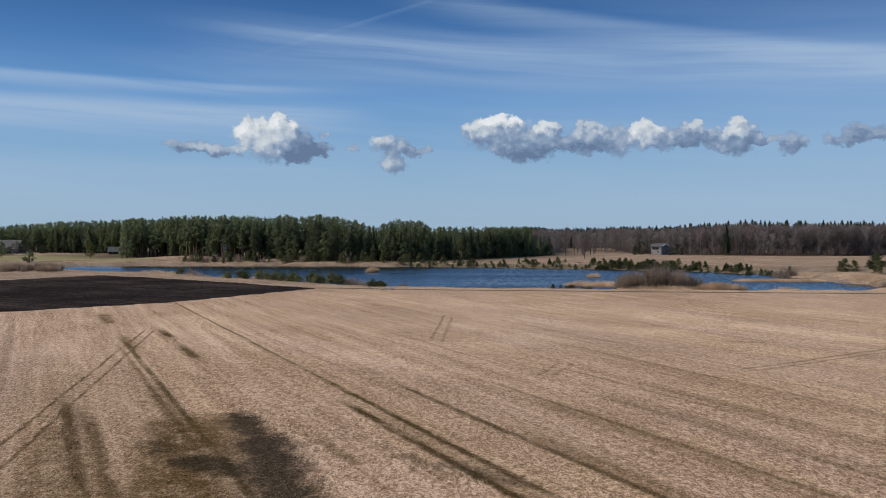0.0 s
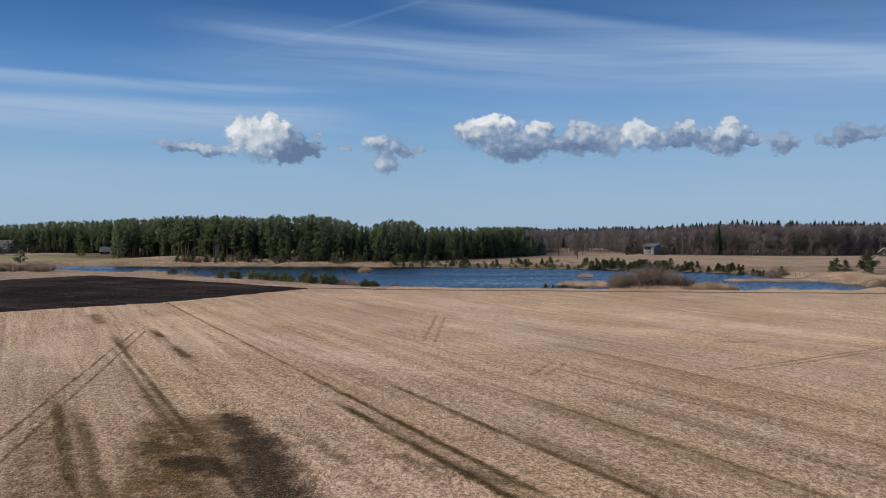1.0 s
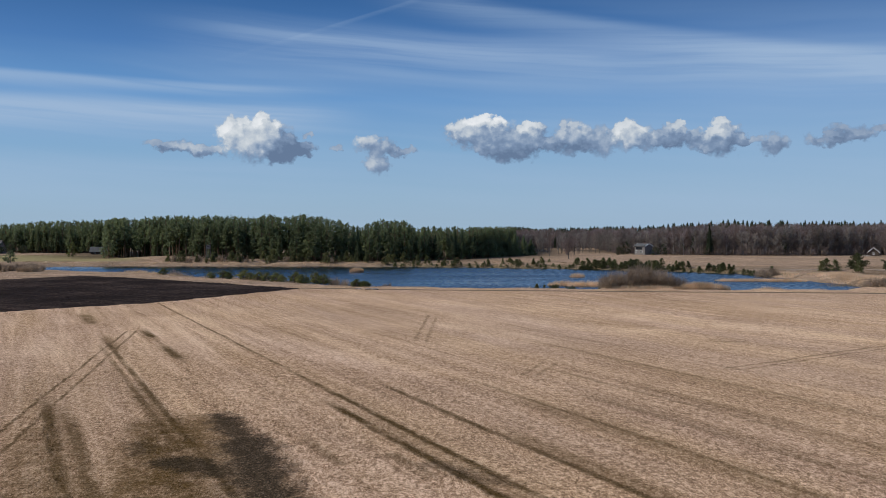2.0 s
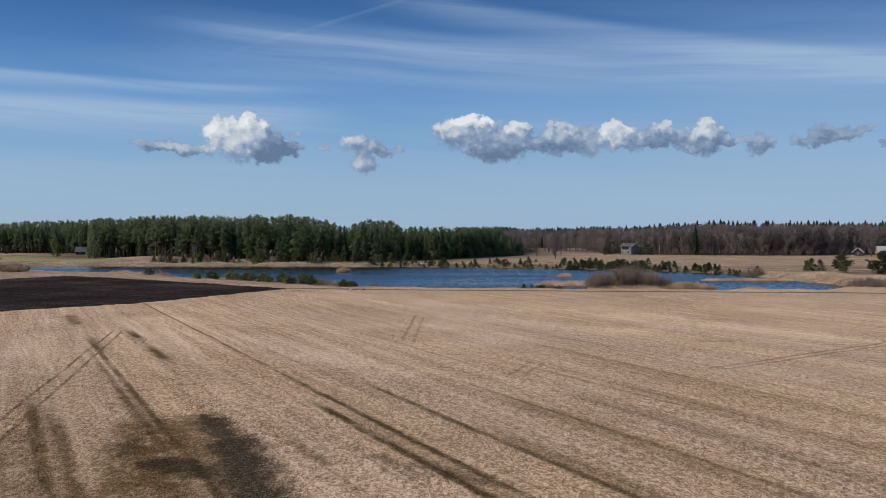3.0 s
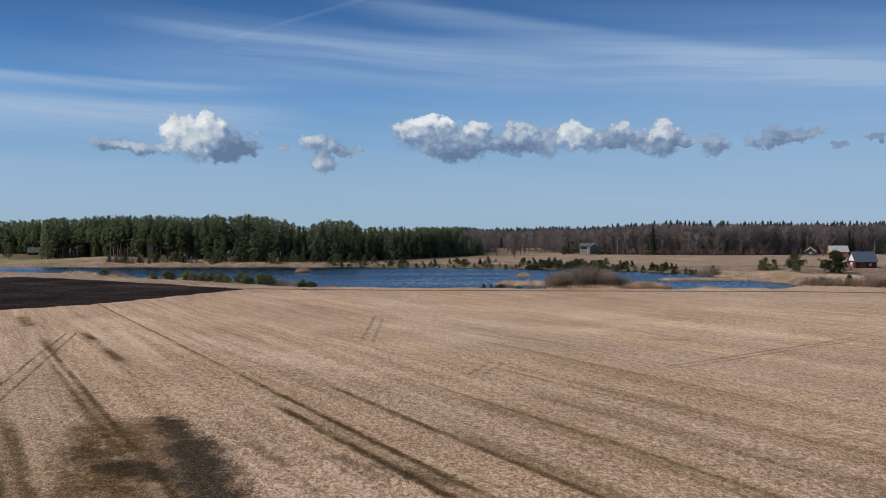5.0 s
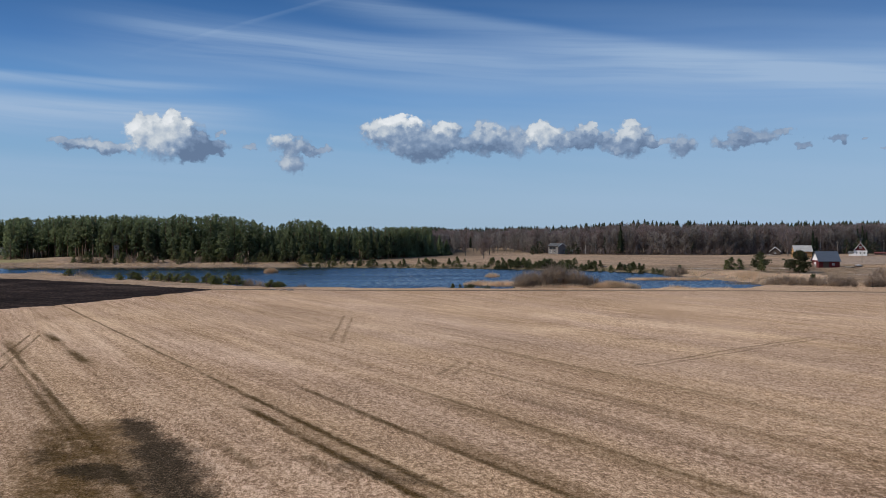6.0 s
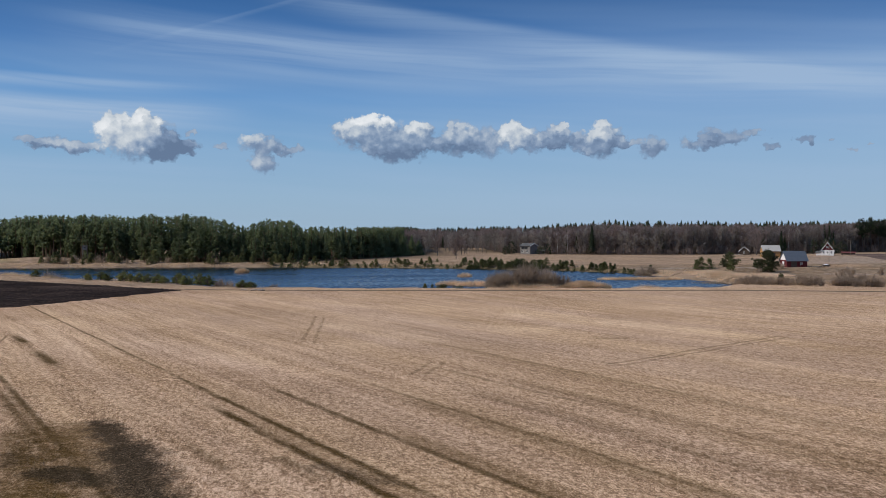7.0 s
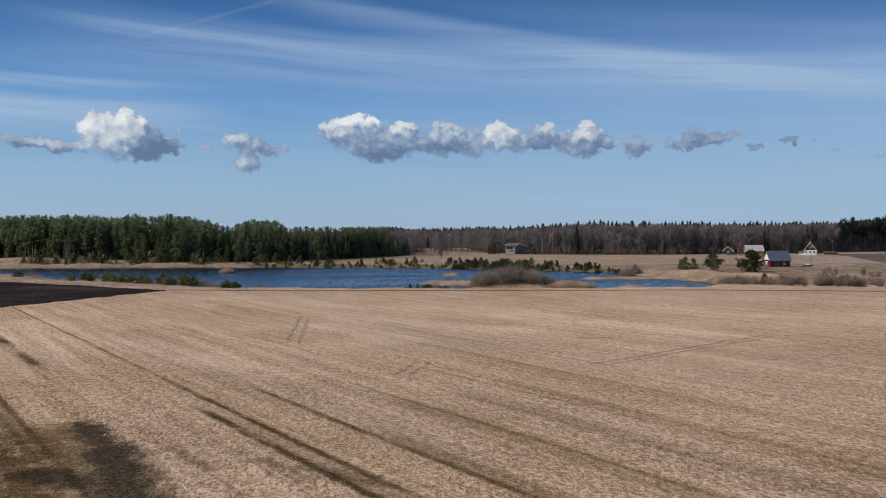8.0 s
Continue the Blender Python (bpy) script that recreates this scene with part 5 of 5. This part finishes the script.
def grass_tufts(seed):
    """Low tufts of bleached grass all over the pasture, finest nearest to the viewer."""
    rnd = np.random.RandomState(seed)
    geo = Geo()
    for near, far, gap in ((42, 60, 0.17), (60, 80, 0.22), (80, 105, 0.32), (105, 145, 0.55), (145, 200, 0.95)):
        ys = np.arange(near, far, gap)
        gx, gy = np.meshgrid(np.arange(-0.52 * far, 0.74 * far, gap), ys)
        gx, gy = gx + rnd.uniform(-0.5, 0.5, gx.shape) * gap, gy + rnd.uniform(-0.5, 0.5, gx.shape) * gap
        keep = (gx > -0.52 * gy) & (gx < 0.74 * gy) & (rnd.uniform(0, 1, gx.shape) < 0.7) & (inside_distance(gx, gy, PLOUGHED) < -0.5)
        x, y = gx[keep], gy[keep]
        n = len(x)
        z = ground_height(x, y)
        r, h = gap * rnd.uniform(0.25, 0.6, n), gap * rnd.uniform(0.06, 0.36, n) * np.clip((118 - y) / 50, 0.2, 1)
        a = rnd.uniform(0, 6.283, n)
        ring = [np.column_stack([x + r * np.cos(a + q) * rnd.uniform(0.6, 1.3, n), y + r * np.sin(a + q) * rnd.uniform(0.6, 1.3, n), z - 0.02]) for q in (0, 1.57, 3.14, 4.71)]
        peak = np.column_stack([x + rnd.normal(0, 0.3, n) * r, y + rnd.normal(0, 0.3, n) * r, z + h])
        base = np.arange(n) * 5
        geo.add(np.stack(ring + [peak], 1).reshape(-1, 3), np.concatenate([np.column_stack([base + q, base + (q + 1) % 4, base + 4]) for q in range(4)]))
    return stuff("grass", geo, "low tufts of bleached dormant grass on the pasture", "grass", PASTURE)


grass_tufts(8)


# ---------------------------------------------------------------- farm buildings
def window_on(parent, x, y, z, w, h, face, paint=None):
    """A framed window standing a little proud of a wall; face is the wall's outward way, one of -y, +y, -x, +x."""
    dx, dy = {"-y": (0, -1), "+y": (0, 1), "-x": (-1, 0), "+x": (1, 0)}[face]

    def slab(u0, v0, u1, v1, out0, out1):
        if dx:
            a, b = sorted((x + dx * out0, x + dx * out1))
            return Geo().box(a, y + u0, z + v0, b, y + u1, z + v1)
        a, b = sorted((y + dy * out0, y + dy * out1))
        return Geo().box(x + u0, a, z + v0, x + u1, b, z + v1)

    win = part("window", slab(-w / 2, 0, w / 2, h, 0.0, 0.03), paint or WHITE_PAINT, parent)
    part("pane", slab(-w / 2 + 0.1, 0.1, w / 2 - 0.1, h - 0.1, 0.032, 0.05), GLASS_DARK, win)
    part("glazing_bar", slab(-0.03, 0.1, 0.03, h - 0.1, 0.052, 0.075), paint or WHITE_PAINT, win)
    return win


def door_on(parent, x, y, w, h, face, mat):
    dx, dy = {"-y": (0, -1), "+y": (0, 1), "-x": (-1, 0), "+x": (1, 0)}[face]
    if dx:
        geo = Geo().box(min(x, x + dx * 0.06), y - w / 2, 0.05, max(x, x + dx * 0.06), y + w / 2, h)
    else:
        geo = Geo().box(x - w / 2, min(y, y + dy * 0.06), 0.05, x + w / 2, max(y, y + dy * 0.06), h)
    return part("door", geo, mat, parent)


def gable_house(name, label, category, m, length, depth, wall, ridge, wall_mat, roof_mat, gable_mat=None, over=0.4, trim=None, group=""):
    """A house with its ridge along x: wall shell, gable triangles, two roof slabs with overhang and edge boards."""
    root = thing(name, label, category, group, m)
    a, b = length / 2, depth / 2
    t = 0.2
    shell = Geo()
    for x0, y0, x1, y1 in ((-a, -b, a, -b + t), (-a, b - t, a, b), (-a, -b + t, -a + t, b - t), (a - t, -b + t, a, b - t)):
        shell.box(x0, y0, -0.2, x1, y1, wall)
    part("wall", shell, wall_mat, root)
    for end in (-1, 1):
        x0, x1 = sorted((end * a, end * (a - t)))
        p = [(x, y, z) for x in (x0, x1) for y, z in ((-b, wall), (b, wall), (0, ridge - 0.06))]
        g = Geo().add(p, [(0, 2, 1), (3, 4, 5)]).add(p, [(0, 1, 4, 3), (1, 2, 5, 4), (2, 0, 3, 5)])
        part("gable", g, gable_mat or wall_mat, root)
    slope = (ridge - wall) / b
    for side in (-1, 1):
        yo, zo = side * (b + over), wall - over * slope
        p = []
        for x in (-a - over, a + over):
            p += [(x, 0, ridge), (x, yo, zo), (x, yo, zo + 0.14), (x, 0, ridge + 0.14)]
        q = [(0, 1, 2, 3), (7, 6, 5, 4), (0, 4, 5, 1), (1, 5, 6, 2), (2, 6, 7, 3), (3, 7, 4, 0)]
        slab = Geo().add(p, q if side > 0 else [f[::-1] for f in q])
        roof = part("roof", slab, roof_mat, root)
        if trim:
            for end in (-1, 1):
                x0, x1 = sorted((end * (a + over), end * (a + over + 0.06)))
                pts = [(x, y, z) for x in (x0, x1) for y, z in ((0, ridge - 0.18), (yo, zo - 0.18), (yo, zo + 0.16), (0, ridge + 0.16))]
                part("barge_board", Geo().add(pts, [f for f in q]), trim, roof)
        seams = Geo()
        for x in np.arange(-a - over + 0.3, a + over, 0.6):
            n = 0.03
            seams.add([(x + i * n, y, z + k) for i in (-1, 1) for y, z in ((0, ridge + 0.14), (yo, zo + 0.14)) for k in (0, 0.05)],
                      [(0, 1, 3, 2), (4, 6, 7, 5), (1, 5, 7, 3), (0, 2, 6, 4), (0, 4, 5, 1), (2, 3, 7, 6)])
        part("roof_seam", seams, roof_mat, roof)
    return root


def chimney_on(root, x, y, z0, z1):
    c = part("chimney", Geo().box(x - 0.35, y - 0.35, z0, x + 0.35, y + 0.35, z1), BRICK, root)
    part("chimney_cap", Geo().box(x - 0.42, y - 0.42, z1, x + 0.42, y + 0.42, z1 + 0.1), STONE, c)


# the red barn above the lake
barn = gable_house("barn", "red wooden barn with blue-grey sheet roof and pale gable", "barn", pose(174.0, 317.0, 0, 0, 0, 0), 7.9, 5.0, 2.8, 5.9, RED_BOARDS, SLATE_ROOF, WHITE_BOARDS)
door_on(barn, -3.95, 0.2, 1.4, 2.2, "-x", WHITE_BOARDS)
door_on(barn, -1.2, -2.5, 2.2, 2.3, "-y", DARK_BOARDS)
window_on(barn, 1.6, -2.5, 1.0, 0.9, 0.8, "-y")
# the farmhouse with the red gable
house = gable_house("farmhouse", "white and red wooden farmhouse with a steep gable", "house", pose(273.2, 462.2, 0, 0, 0, 58), 9.0, 6.2, 2.8, 6.9, WHITE_BOARDS, GREY_ROOF, RED_BOARDS, 0.5, WHITE_PAINT)
for y in (-1.9, 0.0, 1.9):
    window_on(house, -4.5, y, 1.0, 1.0, 1.3, "-x")
window_on(house, -4.5, 0.0, 3.9, 1.2, 1.2, "-x")
for x in (-2.6, 0.2, 2.8):
    window_on(house, x, -3.1, 1.0, 1.0, 1.2, "-y")
    window_on(house, x, 3.1, 1.0, 1.0, 1.2, "+y")
chimney_on(house, 1.0, 0.3, 6.6, 7.5)
porch = gable_house("porch", "low white annex beside the farmhouse", "annex", pose(268.2, 462.6, 0, 0, 0, -30), 2.6, 2.4, 1.4, 2.2, WHITE_BOARDS, GREY_ROOF, None, 0.25)
# roofs between the trees of the farm
ochre = gable_house("outbuilding", "ochre wooden outbuilding with a pale fibre-cement roof", "outbuilding", pose(227.5, 437.5, 0, 0, 0, -14), 8.4, 6.4, 3.2, 5.8, OCHRE_BOARDS, PALE_ROOF)
window_on(ochre, -4.2, 0.0, 1.2, 1.0, 1.2, "-x")
door_on(ochre, 1.0, -3.2, 1.6, 2.2, "-y", DARK_BOARDS)
cot = gable_house("cottage", "small dark cottage with white barge boards under bare trees", "cottage", pose(234.0, 479.0, 0, 0, 0, 62), 6.0, 5.2, 2.2, 4.4, DARK_BOARDS, GREY_ROOF, None, 0.4, WHITE_PAINT)
window_on(cot, -3.0, 0.0, 0.8, 0.9, 1.0, "-x")
shed = gable_house("shed", "long low shed with a rusty red roof", "shed", pose(289.9, 470.0, 0, 0, 0, -30), 7.0, 3.4, 1.0, 1.6, DARK_BOARDS, RED_ROOF, None, 0.2)
# the grey house at the edge of the wood
grey = gable_house("old_house", "weathered grey two-storey wooden house, partly unpainted", "house", pose(119.6, 508.0, 0, 0, 0, -52), 7.0, 6.4, 4.7, 6.0, GREY_BOARDS, GREY_ROOF, GREY_BOARDS, 0.5, WHITE_PAINT)
for x, z in ((-2.0, 0.9), (1.2, 0.9)):
    window_on(grey, x, -3.2, z, 1.6, 1.4, "-y")
for y, z in ((-1.4, 0.9), (1.4, 0.9), (0.0, 3.0)):
    window_on(grey, -3.5, y, z, 1.5, 1.4, "-x", GREY_BOARDS)
# one dark pane for the upper window row and the porch recess's shade
window_on(grey, -0.5, -3.2, 2.7, 4.6, 1.5, "-y", GREY_BOARDS)
chimney_on(grey, 0.5, 0.4, 5.7, 6.7)
lean_to = gable_house("woodshed", "low weathered grey woodshed beside the old house", "shed", pose(125.8, 506.0, 0, 0, 0, -20), 5.0, 3.0, 1.8, 2.6, GREY_BOARDS, GREY_ROOF, None, 0.25)
# buildings on the far lawn
big = gable_house("long_barn", "long barn with a broad mossy grey roof", "barn", pose(-256.5, 536.0, 0, 0, 0, 4), 22.0, 13.0, 2.6, 7.6, GREY_BOARDS, BROWN_ROOF)
door_on(big, 4.0, -6.5, 3.0, 2.4, "-y", DARK_BOARDS)
hut = gable_house("cabin", "low dark cabin with a grey-green roof at the wood's edge", "cabin", pose(-183.5, 519.0, 0, 0, 0, 15), 8.5, 6.0, 1.7, 4.0, DARK_BOARDS, GREY_ROOF, None, 0.6)
window_on(hut, -2.0, -3.0, 0.6, 1.0, 0.9, "-y")
door_on(hut, 1.5, -3.0, 1.0, 1.6, "-y", WHITE_BOARDS)


# ---------------------------------------------------------------- small things about the farm
def utility_pole(x, y, height, turn):
    root = thing("utility_pole", "grey wooden utility pole with a cross-arm", "pole", "utility poles", pose(x, y, 0, 0, 0, turn))
    part("pole", Geo().tube([(0, 0, -0.3), (0, 0, height * 0.5), (0.02, 0, height)], [0.12, 0.1, 0.08], 8), WOOD_GREY, root)
    part("crossarm", Geo().box(-0.8, -0.06, height - 0.75, 0.8, 0.06, height - 0.6), WOOD_GREY, root)
    for x0 in (-0.7, 0.0, 0.7):
        part("insulator", Geo().tube([(x0, 0, height - 0.6), (x0, 0, height - 0.42)], [0.05, 0.03], 6), WHITE_PAINT, root)


utility_pole(224.0, 398.0, 8.5, 20)
utility_pole(277.5, 448.0, 8.5, 35)
utility_pole(214.0, 361.0, 7.5, 20)


def log_pile(x, y, long, tall, turn, seed):
    rnd = np.random.RandomState(seed)
    root = thing("log_pile", "weathered pile of logs and boards by the barn", "wood pile", "", pose(x, y, 0, 0, 0, turn))
    rows = int(tall / 0.26)
    for r in range(rows):
        n = int(long / 0.3) - r
        for i in range(n):
            x0 = -long / 2 + (i + r * 0.5) * 0.3
            z = 0.13 + r * 0.24
            part("log", Geo().tube([(x0, -1.2 + rnd.uniform(-0.2, 0.2), z), (x0 + rnd.uniform(-0.05, 0.05), 1.2 + rnd.uniform(-0.2, 0.2), z)], [0.15, 0.13], 7), WOOD_GREY, root)


log_pile(180.6, 312.0, 3.0, 0.9, 30, 1)
log_pile(187.2, 311.5, 2.4, 0.5, 80, 2)


def trailer(x, y, turn):
    root = thing("farm_trailer", "small farm trailer under a pale tarpaulin", "trailer", "", pose(x, y, 0, 0, 0, turn))
    part("bed", Geo().box(-1.3, -0.7, 0.55, 1.3, 0.7, 0.68), WOOD_GREY, root)
    for x0, y0, x1, y1 in ((-1.3, -0.75, 1.3, -0.7), (-1.3, 0.7, 1.3, 0.75), (-1.35, -0.75, -1.3, 0.75), (1.3, -0.75, 1.35, 0.75)):
        part("side_board", Geo().box(x0, y0, 0.6, x1, y1, 1.0), DARK_BOARDS, root)
    xs, ys = np.linspace(-1.25, 1.25, 9), np.linspace(-0.68, 0.68, 6)
    gx, gy = np.meshgrid(xs, ys)
    gz = 1.0 + 0.25 * np.cos(gx * 1.1) * np.cos(gy * 1.8) + 0.05 * np.sin(gx * 7 + gy * 5)
    i, j = np.meshgrid(np.arange(5), np.arange(8), indexing="ij")
    q = i * 9 + j
    part("tarpaulin", Geo().add(np.stack([gx, gy, gz], -1).reshape(-1, 3), np.stack([q, q + 1, q + 10, q + 9], -1).reshape(-1, 4)), WHITE_PAINT, root, "pale tarpaulin", True)
    for side in (-0.85, 0.85):
        wheel = part("wheel", Geo().tube([(0, side - 0.1, 0.36), (0, side + 0.1, 0.36)], [0.2, 0.2], 10), STONE, root)
        ring = Geo()
        a = np.linspace(0, 2 * math.pi, 13)
        ring.tube([(0.3 * math.cos(v), side, 0.36 + 0.3 * math.sin(v)) for v in a], [0.09] * 13, 6, False)
        part("tyre", ring, TYRE, wheel)
    part("drawbar", Geo().tube([(1.3, 0, 0.6), (2.3, 0, 0.5)], [0.05, 0.04], 6), TYRE, root)


trailer(184.6, 313.5, 15)


def stone_heap(x, y, wide, tall, n, label, seed):
    """Field stones thrown together; each stone is a part."""
    rnd = np.random.RandomState(seed)
    root = thing("stone_heap", label, "stone heap", "", pose(x, y, float(ground_height(x, y)), 0, 0, 0))
    for i in range(n):
        r = wide * math.sqrt(rnd.rand()) * 0.5
        a = rnd.uniform(0, 6.283)
        size = rnd.uniform(0.12, 0.3) * (1 if wide < 4 else 1.5)
        z = tall * (1 - (2 * r / wide) ** 2) * rnd.uniform(0.3, 1.0)
        bm = bmesh.new()
        bmesh.ops.create_icosphere(bm, subdivisions=1, radius=size)
        pts = np.array([v.co for v in bm.verts]) * rnd.uniform(0.75, 1.25, (len(bm.verts), 1)) * (1.2, 1.0, 0.75)
        bm.verts.index_update()
        faces = np.array([[v.index for v in f.verts] for f in bm.faces])
        bm.free()
        part("stone", Geo().add(pts + (r * math.cos(a), r * math.sin(a) * 0.6, max(z, size * 0.5)), faces), STONE, root)


stone_heap(-12.8, 213.3, 3.2, 0.55, 30, "pale heap of field stones at the field's edge", 5)
stone_heap(-16.0, 215.0, 1.2, 0.3, 8, "few pale field stones at the field's edge", 6)
stone_heap(226.5, 470.5, 6.0, 0.5, 26, "pale stones in the grass before the cottage", 7)


def hunting_hide(x, y, floor, turn):
    root = thing("hunting_hide", "pale boarded hunting hide on tall legs among pines", "hunting hide", "", pose(x, y, 0, 0, 0, turn))
    for a in (-0.8, 0.8):
        for b in (-0.8, 0.8):
            part("leg", Geo().tube([(a * 1.5, b * 1.5, -0.2), (a, b, floor)], [0.09, 0.08], 6), WOOD_GREY, root)
    cabin = part("cabin", Geo().box(-0.95, -0.95, floor, 0.95, 0.95, floor + 1.7), GREY_BOARDS, root)
    part("hatch", Geo().box(-0.45, -0.975, floor + 0.85, 0.45, -0.952, floor + 1.3), GLASS_DARK, cabin)
    part("roof", Geo().box(-1.2, -1.2, floor + 1.7, 1.2, 1.2, floor + 1.8), GREY_ROOF, root)
    part("ladder", Geo().box(-0.25, -1.6, 0, -0.19, -1.5, floor).box(0.19, -1.6, 0, 0.25, -1.5, floor).box(-0.25, -1.58, floor * 0.3, 0.25, -1.52, floor * 0.3 + 0.06).box(-0.25, -1.58, floor * 0.6, 0.25, -1.52, floor * 0.6 + 0.06), WOOD_GREY, root)


hunting_hide(-97.6, 413.0, 5.2, 5)
